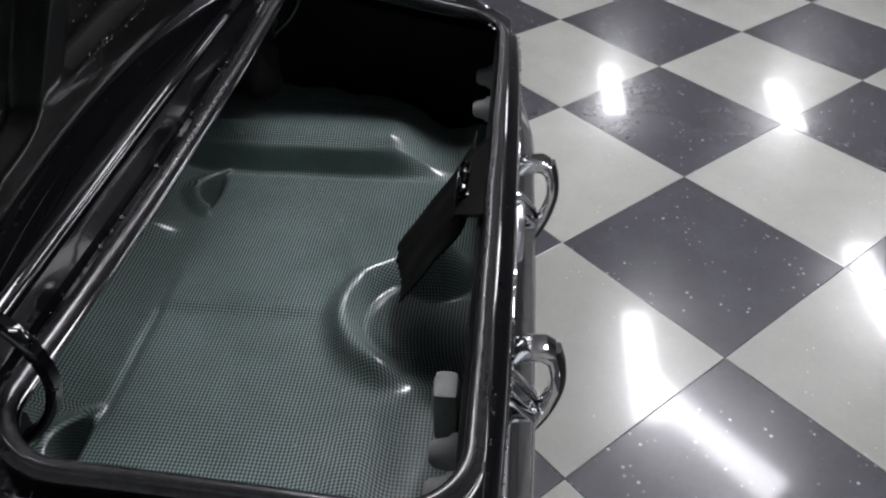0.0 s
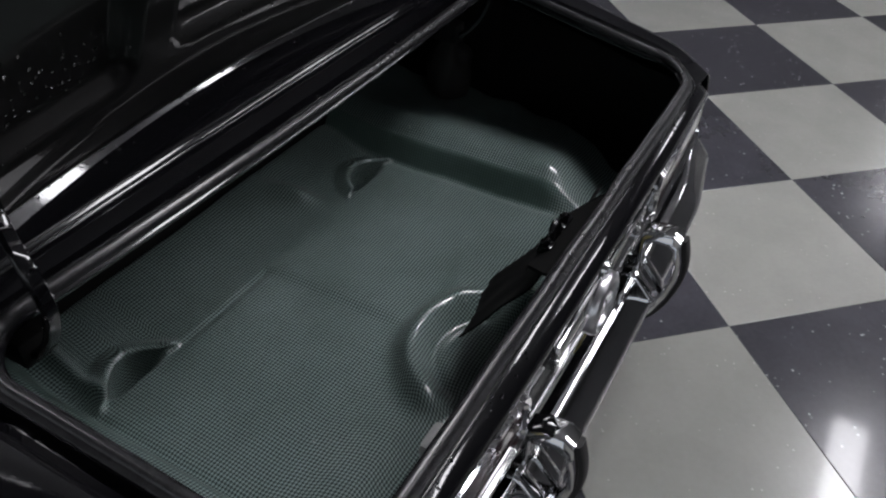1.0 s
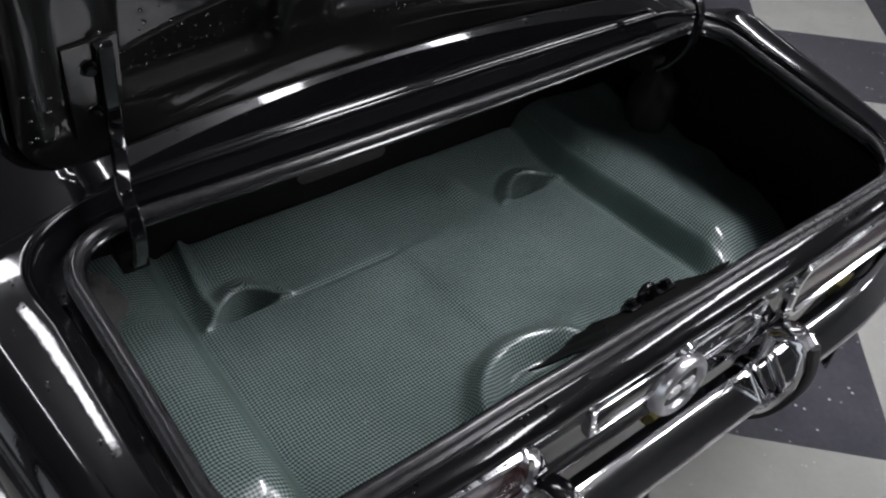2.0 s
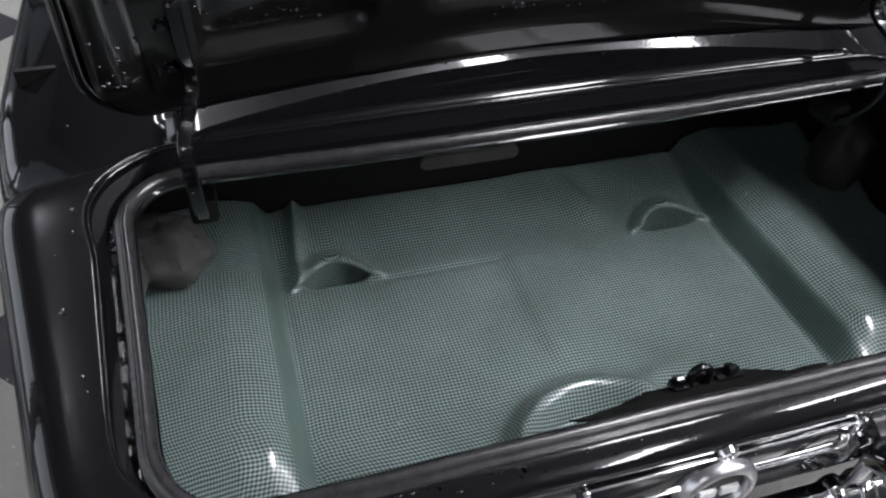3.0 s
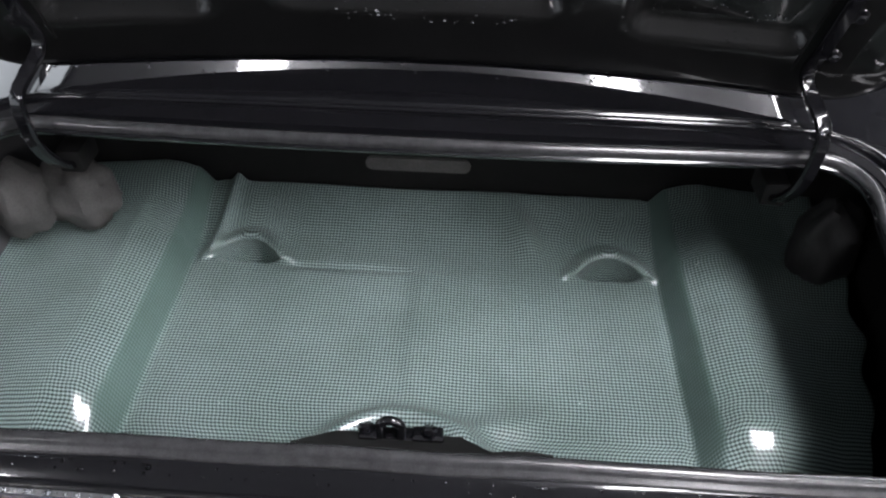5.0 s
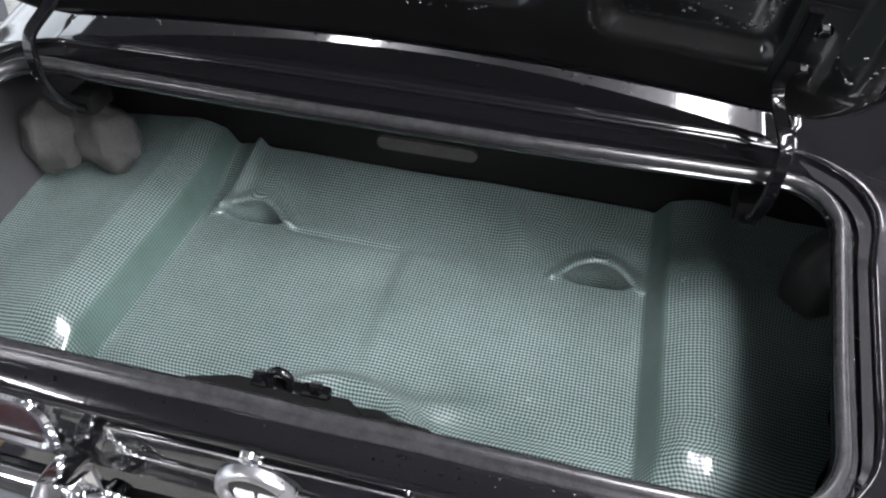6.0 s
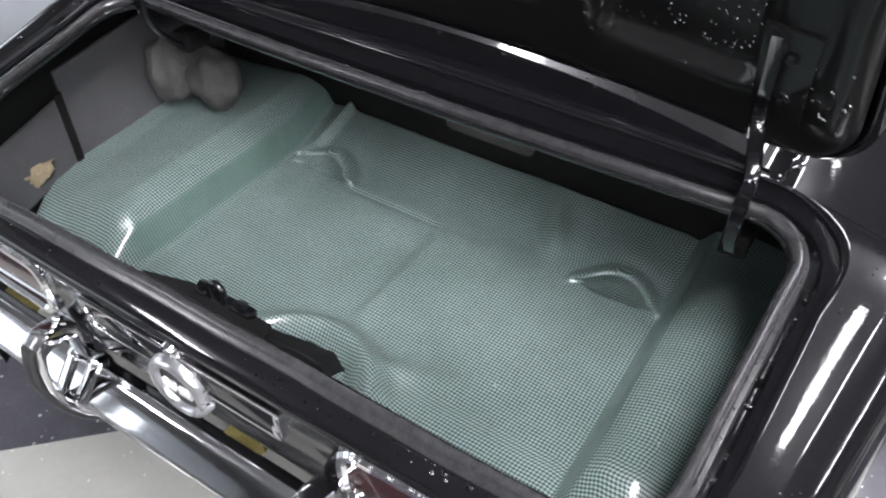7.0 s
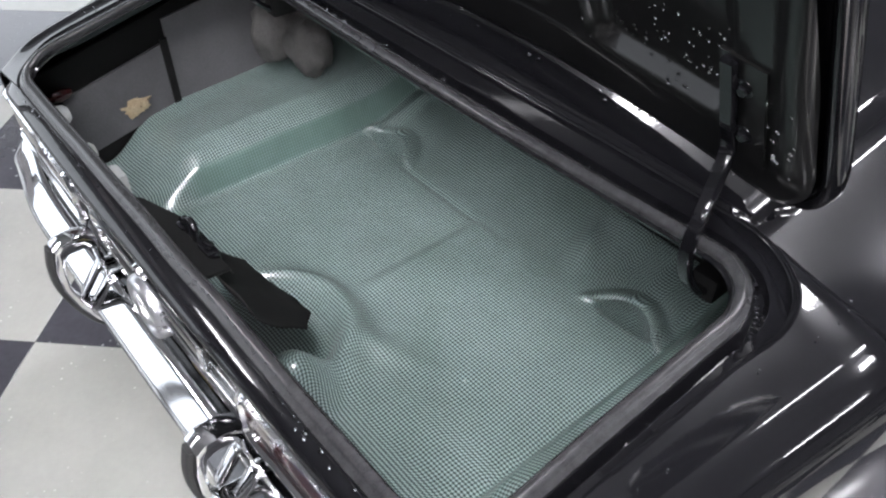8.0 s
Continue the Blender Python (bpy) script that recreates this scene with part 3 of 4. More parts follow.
def pocket_depth(x, v):
    """How far the inner panel is pressed in at this point of the lid."""
    deep = 0.0
    for cx, v0, half, long in ((-0.40, 0.10, 0.12, 0.34), (0.0, 0.12, 0.20, 0.34), (0.40, 0.10, 0.12, 0.34)):
        qx, qv = abs(x - cx) - half + 0.035, abs(v - v0 - long / 2) - long / 2 + 0.035
        d = math.hypot(max(qx, 0), max(qv, 0)) + min(max(qx, qv), 0) - 0.035
        deep = max(deep, 1 - smooth01(-0.016, 0.004, d))
    rib = 0.0
    for cx in (-0.605, 0.605):
        rib = max(rib, (1 - smooth01(0.012, 0.024, abs(x - cx))) * smooth01(0.06, 0.10, v))
    return 0.030 - 0.025 * deep + 0.014 * rib


def lid_sheet(into, nu=110, nv=64, inset=0.0):
    def f(a, b):
        v = inset + (LID_LONG - 2 * inset) * b
        w = max(lid_half(v) - inset, 0.02)
        x = w * (2 * a - 1)
        return lid_point(x, v, into(x, v) if callable(into) else into)
    return grid(f, nu, nv)


lid = new("trunk_lid")
lid.parent = car
tagged(lid, "open glossy black trunk lid with a ribbed inner panel")
part("lid_skin", lid_sheet(0.0, 60, 40), PAINT, lid, thick=0.004)
part("inner_panel", lid_sheet(pocket_depth, inset=0.012), INNER, lid, sharp=80, thick=0.002)
edge = []
for i in range(1, 40):
    v = LID_LONG * i / 40
    edge.append((lid_half(v), v))
loop = [(-w, v) for w, v in reversed(edge)] + [(lid_half(0.0) * (2 * i / 30 - 1), 0.0) for i in range(31)] + [(w, v) for w, v in edge] \
    + [(lid_half(LID_LONG) * (1 - 2 * i / 30), LID_LONG) for i in range(31)]
part("hem", sweep([lid_point(x, v, 0.010) for x, v in loop], ngon(0.012, 8, 0.016), closed=True, up=tuple(LID_IN)), PAINT, lid, "rolled edge", sharp=70)
for sgn in (-1, 1):
    arm = new("lid_hinge")
    arm.parent = car
    tagged(arm, "black gooseneck lid hinge with bolts")
    hx = sgn * 0.545
    lx = hx - sgn * 0.02
    run = spline([(hx, 0.500, 0.800), (hx, 0.470, 0.815), (hx, 0.445, 0.838), (hx, 0.420, 0.875), (hx, 0.408, 0.920), (hx, 0.418, 0.972),
                  tuple(lid_point(lx, 0.07, 0.046)), tuple(lid_point(lx, 0.13, 0.042)), tuple(lid_point(lx, 0.215, 0.040))], 7)
    part("arm", sweep(run, [(-0.007, -0.006), (0.007, -0.006), (0.0095, -0.003), (0.0095, 0.003), (0.007, 0.006), (-0.007, 0.006), (-0.0095, 0.003), (-0.0095, -0.003)],
         up=(0, -1, 0.2)), PAINT, arm, sharp=50)
    plate = [lid_point(lx + sgn * dx, v, 0.030) for dx, v in ((-0.018, 0.068), (0.045, 0.068), (0.045, 0.218), (-0.018, 0.218))]
    lift = [p + LID_IN * 0.005 for p in plate]
    part("mounting_plate", (plate + lift, [(0, 1, 2, 3), (4, 5, 6, 7), (0, 1, 5, 4), (1, 2, 6, 5), (2, 3, 7, 6), (3, 0, 4, 7)]), INNER, arm, smooth=False)
    for v in (0.108, 0.181):
        c = lid_point(lx + sgn * 0.018, v, 0.035)
        turn = LID_IN.to_track_quat("Z", "Y").to_matrix().to_4x4()
        part("bolt", join(lathe([(0.0, 0.008), (0.006, 0.008), (0.0075, 0.006), (0.0075, 0.0)], 6, Matrix.Translation(c) @ turn),
                          lathe([(0.0, 0.002), (0.011, 0.002), (0.0125, 0.0)], 16, Matrix.Translation(c) @ turn)), PAINT, arm, sharp=30)
    part("hinge_box", box(hx, 0.505, 0.815, 0.04, 0.06, 0.04, 0.006), TUB, arm)

# latch on the rear lip
latch = new("latch")
latch.parent = car
tagged(latch, "black trunk latch with striker loop")
plate_rim = [(-0.108, 0.004, 0.818), (0.122, 0.004, 0.818), (0.112, 0.022, 0.808), (0.082, 0.060, 0.776), (0.074, 0.066, 0.758), (-0.052, 0.066, 0.758), (-0.060, 0.060, 0.776), (-0.100, 0.022, 0.808)]
plate_rim = [(x, y - 0.026, z + 0.008) for x, y, z in plate_rim]
low = [(x, y, z - 0.006) for x, y, z in plate_rim]
part("plate", (plate_rim + low, [tuple(range(8)), tuple(range(15, 7, -1))] + [(i, i + 8, (i + 1) % 8 + 8, (i + 1) % 8) for i in range(8)]), FLAP, latch, "dull black angled plate", smooth=False)
part("housing", join(box(0.014, 0.024, 0.788, 0.090, 0.024, 0.018, 0.006), box(-0.022, 0.022, 0.796, 0.022, 0.022, 0.018, 0.006), box(0.045, 0.024, 0.796, 0.036, 0.020, 0.014, 0.005)), PAINT, latch, sharp=30)
part("striker", sweep(spline([(-0.009, 0.021, 0.795), (-0.009, 0.022, 0.816), (0.003, 0.023, 0.824), (0.015, 0.022, 0.816), (0.015, 0.021, 0.795)], 6), ngon(0.0055, 10), up=(0, 1, 0)), PAINT, latch, "black steel loop")
for bx in (-0.024, 0.046):
    part("bolt", lathe([(0.0, 0.009), (0.007, 0.009), (0.009, 0.006), (0.009, 0.0)], 6, Matrix.Translation((bx, 0.022, 0.804)) @ Matrix.Rotation(radians(-40), 4, "X")), PAINT, latch, sharp=30)

# lamp sockets behind the tail panel
for sx, sz in ((0.640, 0.665), (0.505, 0.655), (-0.60, 0.705), (-0.49, 0.675), (-0.42, 0.66)):
    part("lamp_socket", lathe([(0.0, 0.044), (0.012, 0.044), (0.018, 0.038), (0.022, 0.020), (0.028, 0.014), (0.030, 0.0)], 18,
         Matrix.Translation((sx, -0.006, sz)) @ Matrix.Rotation(radians(-90), 4, "X")), GREYPLASTIC, car, "pale grey plastic lamp socket")
part("lamp_socket", box(-0.345, 0.022, 0.665, 0.050, 0.036, 0.100, 0.012), GREYPLASTIC, car, "pale grey plastic lamp housing")

# side boards and glue patch, left


def board(y0, y1, z0, z1, inset=0.010):
    v = [(-side_wall(y) + d, y, z) for y, za, zb in ((y0, z0[0], z1[0]), (y1, z0[1], z1[1])) for d, z in ((inset, za), (inset, zb), (inset - 0.006, zb), (inset - 0.006, za))]
    return v, [(0, 1, 5, 4), (1, 2, 6, 5), (2, 3, 7, 6), (3, 0, 4, 7), (0, 1, 2, 3), (4, 5, 6, 7)]


part("side_board", board(0.05, 0.295, (0.545, 0.555), (0.69, 0.71)), BOARD, car, "dark grey fibre side board", smooth=False)
part("side_board", board(0.315, 0.80, (0.53, 0.53), (0.76, 0.80), 0.006), BOARD, car, "dark grey fibre side board", smooth=False)
part("board_edge", board(0.296, 0.314, (0.55, 0.55), (0.72, 0.72), 0.014), FLAP, car, "black edge strip between the boards", smooth=False)
part("glue_patch", lump((-side_wall(0.19) + 0.012, 0.190, 0.600), (0.006, 0.035, 0.016), 3.3, 20, 0.9), GLUE, car, "tan dried glue")
part("lamp_back", lump((-0.675, 0.045, 0.705), (0.010, 0.030, 0.014), 5.0, 16, 0.1), LENS, car, "dark red tail lamp back")

# ---- loose trunk lining -----------------------------------------------------
for c, s, seed in (((-0.715, 0.560, 0.665), (0.055, 0.050, 0.075), 1.0), ((-0.630, 0.605, 0.650), (0.072, 0.055, 0.072), 2.0)):
    tagged(part("felt_pad", lump(c, s, seed, 36, 0.22), FELT, None), "grey padded felt lump beside the hinge on the mat", "padding", "felt pads")
tagged(part("felt_pad", lump((0.725, 0.60, 0.62), (0.06, 0.06, 0.09), 6.0, 30, 0.2), SOFT_RUBBER, None), "dark grey padding lump in the trunk corner on the mat", "padding", "felt pads")


# ---- trunk mat --------------------------------------------------------------
DENTS = [(-0.347, 0.640, 0.066), (0.360, 0.636, 0.066)]


def dent_place(x, y, cx, cy, rx):
    """Distance from a dent's middle (1: its rim), and how far towards the bulkhead."""
    dx = (x - cx) / rx
    dy = (y - cy + 0.018 * dx * dx) / 0.038
    return math.hypot(dx, dy), dy


def mat_z(x, y):
    z = 0.497
    ax = abs(x)
    # side shelves: a steep riser, a rounded shoulder and a top that falls outwards
    shelf = 0.66 * smooth01(0.450, 0.481, ax) + 0.34 * smooth01(0.468, 0.550, ax)
    z += (0.072 * smooth01(0.10, 0.23, y) + 0.010) * shelf
    z += (0.003 + 0.008 * math.exp(-((y - 0.235) / 0.045) ** 2)) * math.exp(-((ax - 0.505) / 0.022) ** 2) - 0.004 * math.exp(-((ax - 0.448) / 0.010) ** 2)
    z -= 0.12 * max(0.0, min(ax, 0.72) - 0.550) * smooth01(0.10, 0.22, y)
    # slope up to the bulkhead
    z += 0.050 * smooth01(0.64, 0.82, y) * (1 - 0.75 * shelf)
    # crease across, and a low step running to the rear
    if x < 0.0:
        z -= 0.005 * math.exp(-((y - 0.602) / 0.008) ** 2) * smooth01(-0.32, -0.25, x) * (1 - smooth01(-0.03, -0.008, x))
    along = smooth01(0.26, 0.34, y) * (1 - smooth01(0.585, 0.612, y))
    z += 0.007 * smooth01(-0.030, 0.0, x) * (1 - smooth01(0.012, 0.11, x)) * along
    # two bowl-shaped dents with a steep rear edge; from the left one a fold runs on to the bulkhead
    for cx, cy, rx in DENTS:
        d, dy = dent_place(x, y, cx, cy, rx)
        z -= 0.088 * (1 - smooth01(0.30, 1.04, d)) * (0.25 + 0.75 * smooth01(-1.0, 0.3, dy))
        z += 0.017 * math.exp(-((d - 1.16) / 0.22) ** 2) * smooth01(-0.35, 0.4, dy)
    z += 0.020 * math.exp(-((x + 0.415 - 0.10 * (y - 0.65)) / 0.012) ** 2) * smooth01(0.62, 0.66, y)
    # sharp little wrinkle
    z += 0.028 * math.exp(-((x - 0.195 + 0.35 * (y - 0.70)) / 0.026) ** 2) * math.exp(-((y - 0.70) / 0.055) ** 2)
    # a ridge round the hump by the latch, the hollow inside it, and the dome
    d = math.hypot((x + 0.008) / 0.148, (y - 0.098) / 0.150)
    front = smooth01(0.09, 0.17, y)
    z += front * (0.034 * math.exp(-((d - 1.0) / 0.17) ** 2) - 0.010 * math.exp(-((d - 0.72) / 0.09) ** 2))
    z += 0.011 * math.exp(-((y - 0.236 - 0.30 * (x - 0.10)) / 0.026) ** 2) * smooth01(0.06, 0.11, x) * (1 - smooth01(0.12, 0.26, x))
    d = math.hypot((x - 0.118) / 0.088, (y - 0.082) / 0.082)
    z += 0.088 * (1 - smooth01(0.10, 1.0, d))
    # turned up along the rear
    z += 0.03 * (1 - smooth01(0.0, 0.08, y)) * smooth01(0.30, 0.50, ax)
    z += 0.0030 * noise.noise(Vector((x * 6, y * 6, 0))) + 0.0012 * noise.noise(Vector((x * 17, y * 17, 3)))
    return z


def trunk_mat():
    nx, ny = 340, 200
    xs, ys = np.linspace(-0.80, 0.80, nx + 1), np.linspace(0.010, 0.800, ny + 1)
    z = np.array([[mat_z(x, y) for y in ys] for x in xs])
    edge = np.array([0.03 * noise.noise(Vector((y * 5, 0, 8))) + 0.02 * noise.noise(Vector((y * 13, 0, 4))) for y in ys])
    verts = []
    for i, x in enumerate(xs):
        for j, y in enumerate(ys):
            reach = side_wall(y) - 0.006 - (edge[j] + 0.03 if x > 0 else 0.0)
            wide = x if abs(x) < 0.56 else math.copysign(0.56 + (abs(x) - 0.56) * (reach - 0.56) / 0.24, x)
            lean = 0.0
            for dent in DENTS:
                d, dy = dent_place(x, y, *dent)
                lean += 0.030 * math.exp(-((d - 1.10) / 0.22) ** 2) * smooth01(-0.2, 0.5, dy)
            verts.append((wide, y - lean, z[i, j]))
    u = np.zeros_like(z)
    v = np.zeros_like(z)
    u[1:] = np.cumsum(np.hypot(np.diff(xs)[:, None], np.diff(z, axis=0)), axis=0)
    v[:, 1:] = np.cumsum(np.hypot(np.diff(ys)[None, :], np.diff(z, axis=1)), axis=1)
    u -= u[nx // 2][None, :]
    v -= v[:, ny // 2][:, None] - v[nx // 2, ny // 2]
    faces = [(i * (ny + 1) + j, (i + 1) * (ny + 1) + j, (i + 1) * (ny + 1) + j + 1, i * (ny + 1) + j + 1) for i in range(nx) for j in range(ny)]
    me = bpy.data.meshes.new("trunk_mat")
    me.from_pydata(verts, [], faces)
    layer = me.uv_layers.new(name="UVMap")
    uu, vv = u.ravel(), v.ravel()
    idx = np.empty(len(me.loops), dtype=np.int32)
    me.loops.foreach_get("vertex_index", idx)
    layer.data.foreach_set("uv", np.stack([uu[idx], vv[idx]], axis=1).astype(np.float32).ravel())
    me.polygons.foreach_set("use_smooth", np.ones(len(me.polygons), dtype=bool))
    plain = me.attributes.new("plain_strip", "FLOAT", "POINT")
    plain.data.foreach_set("value", np.array([0.75 * smooth01(0.450, 0.455, abs(v[0])) * (1 - smooth01(0.478, 0.486, abs(v[0]))) * smooth01(0.16, 0.22, v[1]) for v in verts], dtype=np.float32))
    me.materials.append(MAT)
    ob = new("trunk_mat", me)
    s = ob.modifiers.new("thickness", "SOLIDIFY")
    s.thickness, s.offset = 0.003, -1.0
    return tagged(ob, "green and black checked vinyl trunk mat with creases and bulges", "mat")


trunk_mat()


def liner_flap():
    """Torn black cardboard that hangs from the rear lip over the mat."""
    def f(a, b):
        s = b * (0.86 + 0.14 * smooth01(0.1, 0.8, a) - 0.22 * smooth01(0.72, 1.0, a) ** 2 + 0.03 * noise.noise(Vector((a * 9, 0, 1))))
        left, right = -0.055 - 0.045 * s, 0.185 - 0.075 * s
        sag = 0.012 * math.sin(math.pi * b) + 0.008 * noise.noise(Vector((a * 4, b * 3, 2)))
        return (left + (right - left) * a, 0.012 + 0.138 * s ** 1.25 + sag * 0.4, 0.790 - 0.185 * s ** 0.75 + sag * 0.5 - 0.010 * (1 - a) * s)
    return grid(f, 48, 18)


tagged(part("liner_flap", liner_flap(), FLAP, None, thick=0.0025), "torn black cardboard liner hanging from the rear lip", "trunk liner")

# ---- floor ------------------------------------------------------------------
TILE = 0.6096
TURN0 = radians(-46.12)
E1, E2 = Vector((math.cos(TURN0), math.sin(TURN0))), Vector((-math.sin(TURN0), math.cos(TURN0)))
ORIGIN = Vector((0.88, -0.229))
ROOM = 12.0

floor = mesh_object("floor", *box(0, 0, -0.06, 2 * ROOM, 2 * ROOM, 0.10), GROUT, False)
tagged(floor, "chequered floor of polished dark and light tiles", "floor", kind="structure")


def tile_mesh(name, mat):
    h, b = TILE / 2 - 0.0006, 0.0015
    verts = [(sx * h, sy * h, -0.010) for sx, sy in ((-1, -1), (1, -1), (1, 1), (-1, 1))]
    verts += [(sx * h, sy * h, -b * 0.6) for sx, sy in ((-1, -1), (1, -1), (1, 1), (-1, 1))]
    verts += [(sx * (h - b), sy * (h - b), 0.0) for sx, sy in ((-1, -1), (1, -1), (1, 1), (-1, 1))]
    faces = [(8, 9, 10, 11)] + [(k * 4 + i, k * 4 + (i + 1) % 4, k * 4 + 4 + (i + 1) % 4, k * 4 + 4 + i) for k in (0, 1) for i in range(4)]
    me = bpy.data.meshes.new(name)
    me.from_pydata(verts, [], faces)
    me.materials.append(mat)
    return me


TILES = {0: tile_mesh("light_tile", LIGHT_TILE), 1: tile_mesh("dark_tile", DARK_TILE)}
near, far = [], {0: [], 1: []}
for i in range(-30, 31):
    for j in range(-30, 31):
        c = ORIGIN + E1 * (TILE * (i + 0.5)) + E2 * (TILE * (j + 0.5))
        if max(abs(c.x), abs(c.y)) > ROOM - 0.3:
            continue
        near.append(((c - Vector((1.4, 0.2))).length, i, j, c))
near.sort(key=lambda q: q[0])
for k, (_, i, j, c) in enumerate(near):
    kind = (i + j) % 2
    if k < 300:
        t = new("tile", TILES[kind])
        t.parent = floor
        t.matrix_basis = Matrix.Translation((c.x, c.y, 0)) @ Matrix.Rotation(TURN0 + radians(90) * random.randrange(4), 4, "Z")
    else:
        far[kind].append(c)
for kind, name, mat in ((0, "light_tiles", LIGHT_TILE), (1, "dark_tiles", DARK_TILE)):
    src = TILES[kind]
    rot = Matrix.Rotation(TURN0, 3, "Z")
    base = [rot @ v.co for v in src.vertices]
    verts, faces = [], []
    for c in far[kind]:
        o = len(verts)
        verts += [(b.x + c.x, b.y + c.y, b.z) for b in base]
        faces += [tuple(q + o for q in p.vertices) for p in src.polygons]
    me = bpy.data.meshes.new(name)
    me.from_pydata(verts, [], faces)
    me.materials.append(mat)
    ob = new(name, me)
    ob.parent = floor
    tagged(ob, kind="stuff")

WEST = -5.0                             # storefront wall

# ---- walls, ceiling, strip lights -------------------------------------------
for name, g in (("wall_north", box(0, ROOM + 0.1, CEILING / 2, 2 * ROOM + 0.4, 0.2, CEILING + 0.1)), ("wall_south", box(0, -ROOM - 0.1, CEILING / 2, 2 * ROOM + 0.4, 0.2, CEILING + 0.1)),
                ("wall_east", box(ROOM + 0.1, 0, CEILING / 2, 0.2, 2 * ROOM, CEILING + 0.1)),
                ("wall_west", join(box(WEST, 0, 0.10, 0.2, 2 * ROOM, 0.2), box(WEST, 0, 3.075, 0.2, 2 * ROOM, 0.55),
                                   *[box(WEST, y, 1.50, 0.2, 0.14, 2.6) for y in np.arange(-10.0, 11.0, 4.0)], box(WEST, -11.6, 1.50, 0.2, 0.8, 2.6), box(WEST, 11.6, 1.50, 0.2, 0.8, 2.6)))):
    tagged(mesh_object(name, *g, WALL, False), "plain grey painted wall", "wall", kind="structure")
tagged(mesh_object("ceiling", *box(0, 0, CEILING + 0.07, 2 * ROOM + 0.4, 2 * ROOM + 0.4, 0.1), CEIL, False), "plain grey ceiling", "ceiling", kind="structure")


for k, y in enumerate(np.arange(-8.0, 9.0, 4.0)):
    win = tagged(new("window_%d" % (k + 1)), "tall storefront window with a dark metal frame", "window", kind="structure")
    for name, g in (("window_frame", box(WEST, y - 1.90, 1.50, 0.08, 0.06, 2.6, 0.004)), ("window_frame", box(WEST, y + 1.90, 1.50, 0.08, 0.06, 2.6, 0.004)),
                    ("window_frame", box(WEST, y, 0.23, 0.08, 3.74, 0.06, 0.004)), ("window_frame", box(WEST, y, 2.77, 0.08, 3.74, 0.06, 0.004))):
        part(name, g, SOFT_RUBBER, win)
SKYCARD, _n, _l, _b = material("daylight_haze", (0.8, 0.82, 0.85), 1.0)
_b.inputs["Emission Color"].default_value = (0.86, 0.92, 1.0, 1)
_b.inputs["Emission Strength"].default_value = DAYLIGHT
tagged(mesh_object("backdrop", *box(WEST - 4.0, 0, 3.0, 0.05, 40.0, 10.0), SKYCARD, False), "bright hazy daylight outside the windows", "backdrop", kind="structure")


def strip_light(wide=0.24, long=1.20):
    ob = tagged(new("ceiling_light"), "white strip light, switched on, fixed to the ceiling", "ceiling light", "ceiling strip lights")
    part("diffuser", box(0, 0, 0, wide, long, 0.06, 0.014), GLOW, ob, "glowing diffuser")
    for y in (-long / 2 - 0.005, long / 2 + 0.005):
        part("end_cap", box(0, y, 0, wide + 0.01, 0.012, 0.07, 0.003), LAMP_WHITE, ob)
    part("housing", box(0, 0, 0.045, 0.09, long + 0.02, 0.03, 0.004), LAMP_WHITE, ob, "white housing")
    for y in (-0.35 * long, 0.35 * long):
        part("stem", box(0, y, 0.17, 0.012, 0.012, 0.22, 0.002), LAMP_WHITE, ob)
    return ob


first = strip_light()
first.location = (LAMPS[0][0], LAMPS[0][1], LAMP_Z)
for lx, ly, turn in LAMPS[1:]:
    copy_thing(first, pose(lx, ly, LAMP_Z, 0, 0, turn))
short = strip_light(0.13, 0.62)
short.location = (0.95, 1.36, LAMP_Z)
copy_thing(short, pose(-0.98, 1.36, LAMP_Z))

# ---- water beads ------------------------------------------------------------
def bead(c, n, r):
    n = Vector(n).normalized()
    a = n.orthogonal().normalized()
    b = n.cross(a)
    k = 7
    verts = [Vector(c) + (a * math.cos(2 * math.pi * i / k) + b * math.sin(2 * math.pi * i / k)) * r for i in range(k)]
    verts += [Vector(c) + (a * math.cos(2 * math.pi * i / k) + b * math.sin(2 * math.pi * i / k)) * r * 0.68 + n * r * 0.42 for i in range(k)]
    verts.append(Vector(c) + n * r * 0.6)
    faces = [(i, (i + 1) % k, k + (i + 1) % k, k + i) for i in range(k)] + [(k + i, k + (i + 1) % k, 2 * k) for i in range(k)] + [tuple(reversed(range(k)))]
    return verts, faces


rng = random.Random(7)
beads = []
up_n = (0, -0.15, 1)
for _ in range(1000):
    i = rng.randrange(len(RING))
    p, d = RING[i]
    if p.y < 0.05 and rng.random() < 0.75:
        continue
    w = gutter_width(p)
    beads.append(bead(ring_point(i, rng.uniform(0.016, w - 0.008), -0.017 * smooth01(0.0, 0.09, p.y)), up_n, rng.choice((0.0012, 0.0018, 0.0026, 0.0038))))
for _ in range(900):
    i = rng.randrange(len(RING))
    p, d = RING[i]
    if p.y > 0.30 and abs(p.x) > 0.50:
        w = gutter_width(p)
        beads.append(bead(ring_point(i, rng.uniform(0.016, w - 0.004), -0.017), up_n, rng.choice((0.0016, 0.0026, 0.0036))))
for _ in range(110):
    x, y = rng.uniform(-0.5, 0.5), rng.uniform(0.56, 0.75)
    beads.append(bead((x, y, body_z(x, y) + 0.0015), up_n, rng.choice((0.0014, 0.002, 0.003))))
for _ in range(60):
    x = rng.uniform(-0.55, 0.55)
    beads.append(bead((x, -0.0430 + rear_bow(x), 0.8130), (0, -0.65, 0.76), rng.choice((0.001, 0.0015, 0.002))))
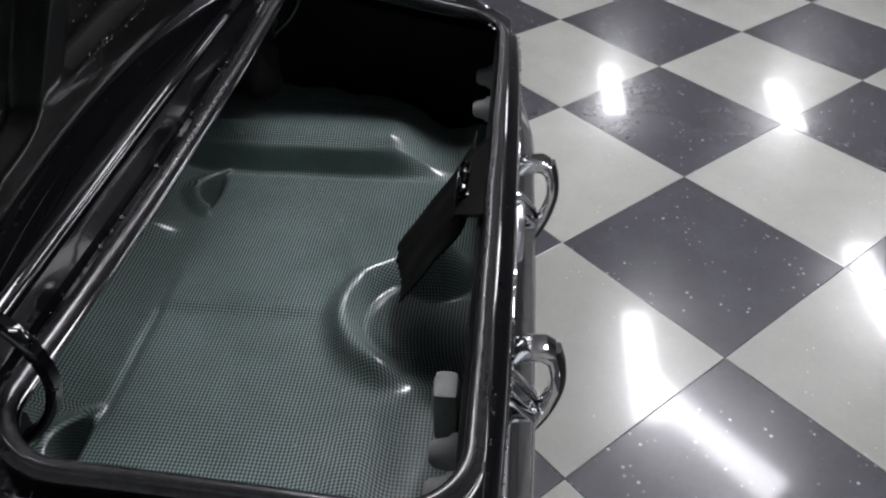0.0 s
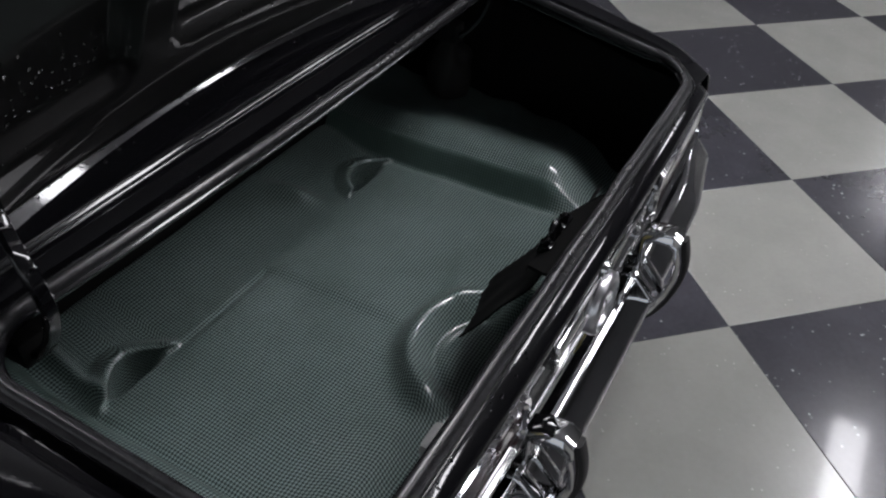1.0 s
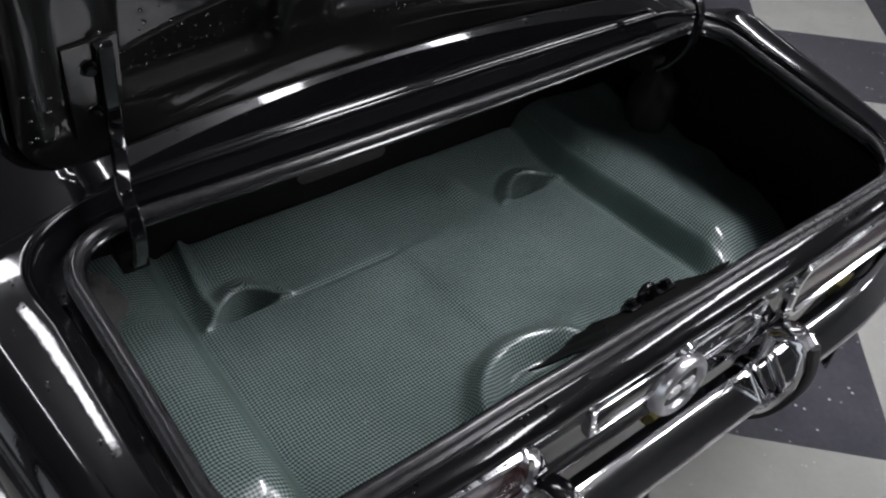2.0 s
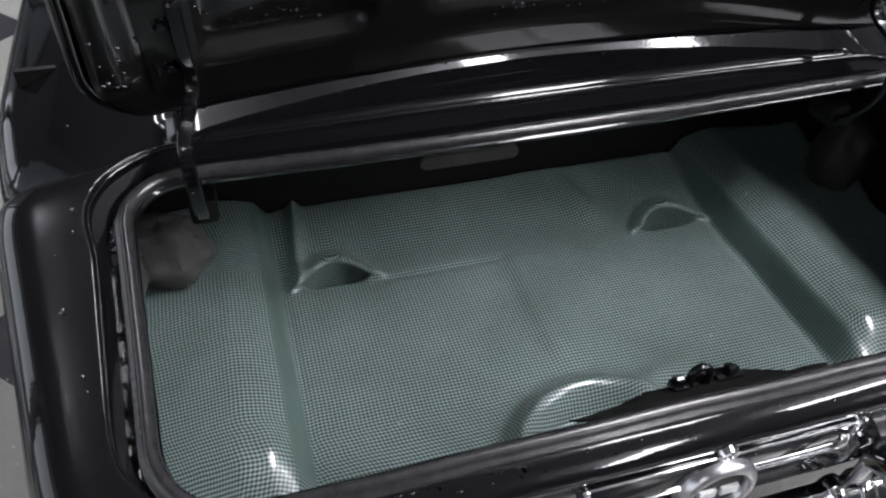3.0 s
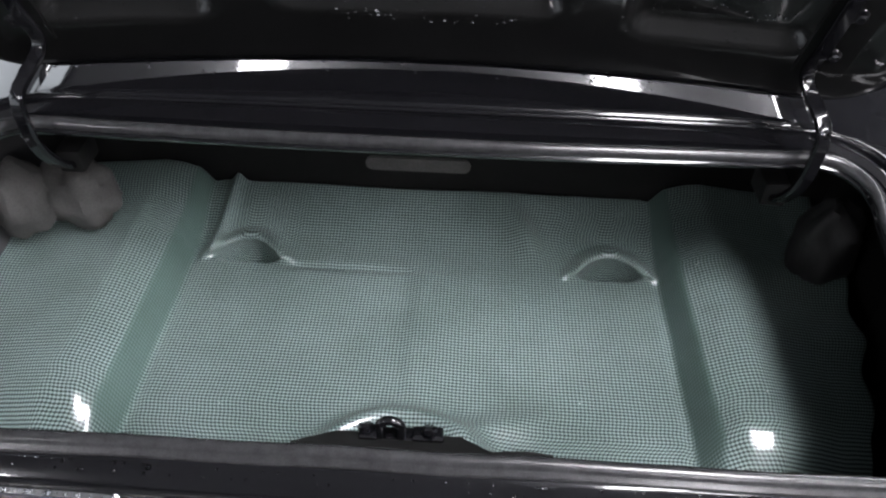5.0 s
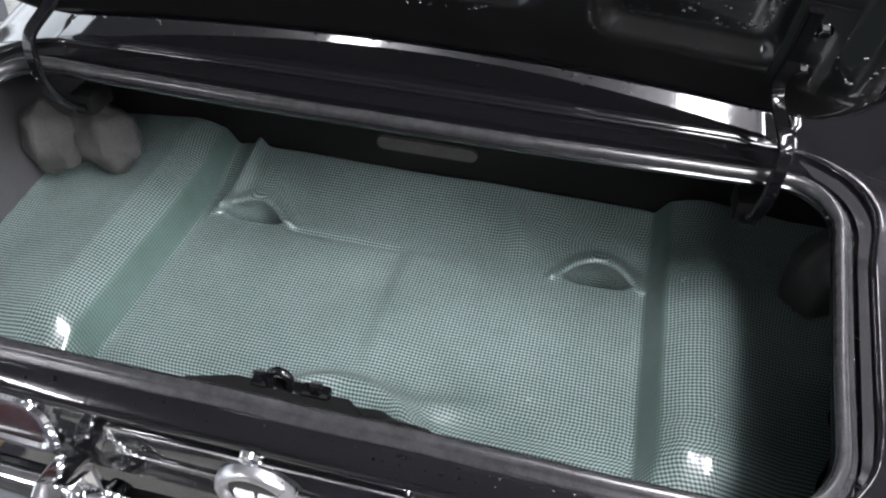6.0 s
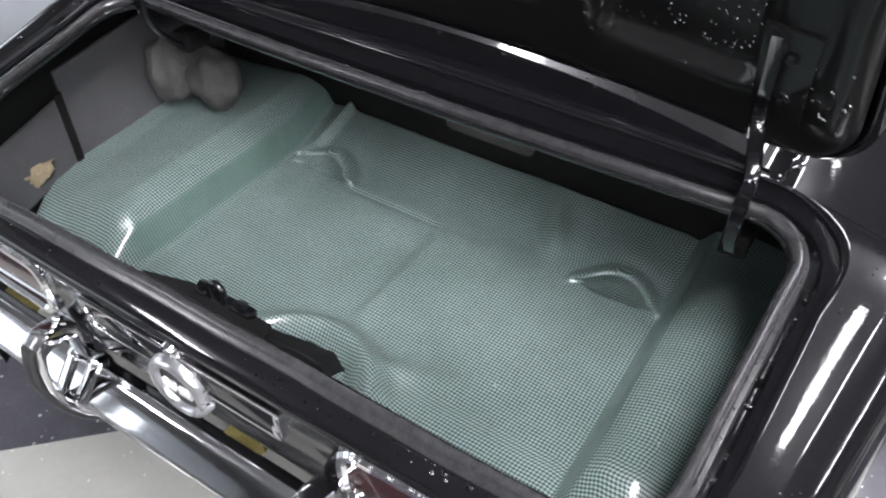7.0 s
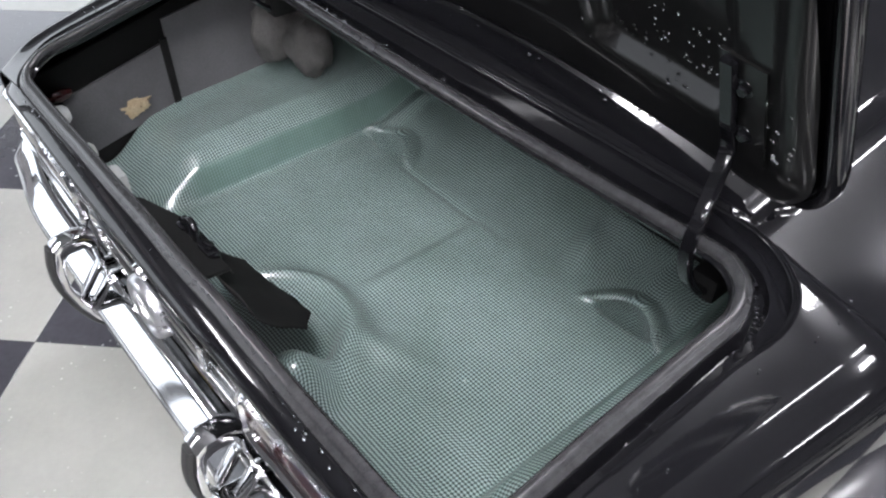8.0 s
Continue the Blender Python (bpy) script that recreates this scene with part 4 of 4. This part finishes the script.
for _ in range(60):
    x = rng.uniform(-0.60, 0.60)
    beads.append(bead((x, -0.0500 + rear_bow(x), 0.8072), (0, -0.65, 0.76), rng.choice((0.001, 0.0016, 0.0024))))
# along the lid's lower edge, its pockets and the hinges
for _ in range(110):
    x = rng.uniform(-0.56, 0.56)
    p = lid_point(x, 0.0, 0.012 + rng.uniform(-0.004, 0.010)) - LID_UP * 0.010
    beads.append(bead(p, tuple(-LID_UP + LID_IN * 0.5), rng.choice((0.0018, 0.0026, 0.0034))))
for _ in range(320):
    cx = rng.choice((-0.40, 0.0, 0.40, -0.5, 0.5))
    x, v = cx + rng.uniform(-0.13, 0.13), 0.10 + abs(rng.gauss(0, 0.05))
    beads.append(bead(lid_point(x, v, pocket_depth(x, v) + 0.002), tuple(LID_IN), rng.choice((0.0012, 0.0018, 0.0026))))
for sgn in (-1, 1):
    for _ in range(34):
        k = rng.random()
        q = Vector((sgn * 0.545, 0.411, 0.905)).lerp(Vector((sgn * 0.545, 0.418, 0.972)), k)
        beads.append(bead(q + Vector((rng.uniform(-0.009, 0.009), -0.0075, 0)), (0, -1, 0.3), rng.choice((0.0012, 0.0018, 0.0026))))
for _ in range(46):
    x, y = rng.choice((-1, 1)) * rng.uniform(0.66, 0.72), rng.uniform(0.1, 0.75)
    if abs(x) > SIDE_A + SIDE_B * y + 0.052:
        beads.append(bead((x, y, body_z(abs(x), y) + 0.003), up_n, rng.choice((0.0010, 0.0014, 0.002))))
for _ in range(90):
    x = rng.choice((-1, 1)) * rng.uniform(0.28, 0.60)
    beads.append(bead((x, -0.067 + rear_bow(x), 0.783), (0, -0.5, 0.85), rng.choice((0.0012, 0.0018, 0.0026))))
geo = join(*beads)
me = bpy.data.meshes.new("water_beads")
me.from_pydata([tuple(v) for v in geo[0]], [], geo[1])
me.polygons.foreach_set("use_smooth", np.ones(len(me.polygons), dtype=bool))
me.materials.append(WATER)
tagged(new("water_beads", me), "clear beads of water on the black paint", "water", kind="stuff")

# the car stands slightly nose-down: it and all that lies in it take the same lean
for ob in list(scene.objects):
    if ob.parent is None and ob.name.split(".")[0] in ("car", "trunk_mat", "felt_pad", "liner_flap", "water_beads"):
        ob.matrix_basis = RAKE @ ob.matrix_basis
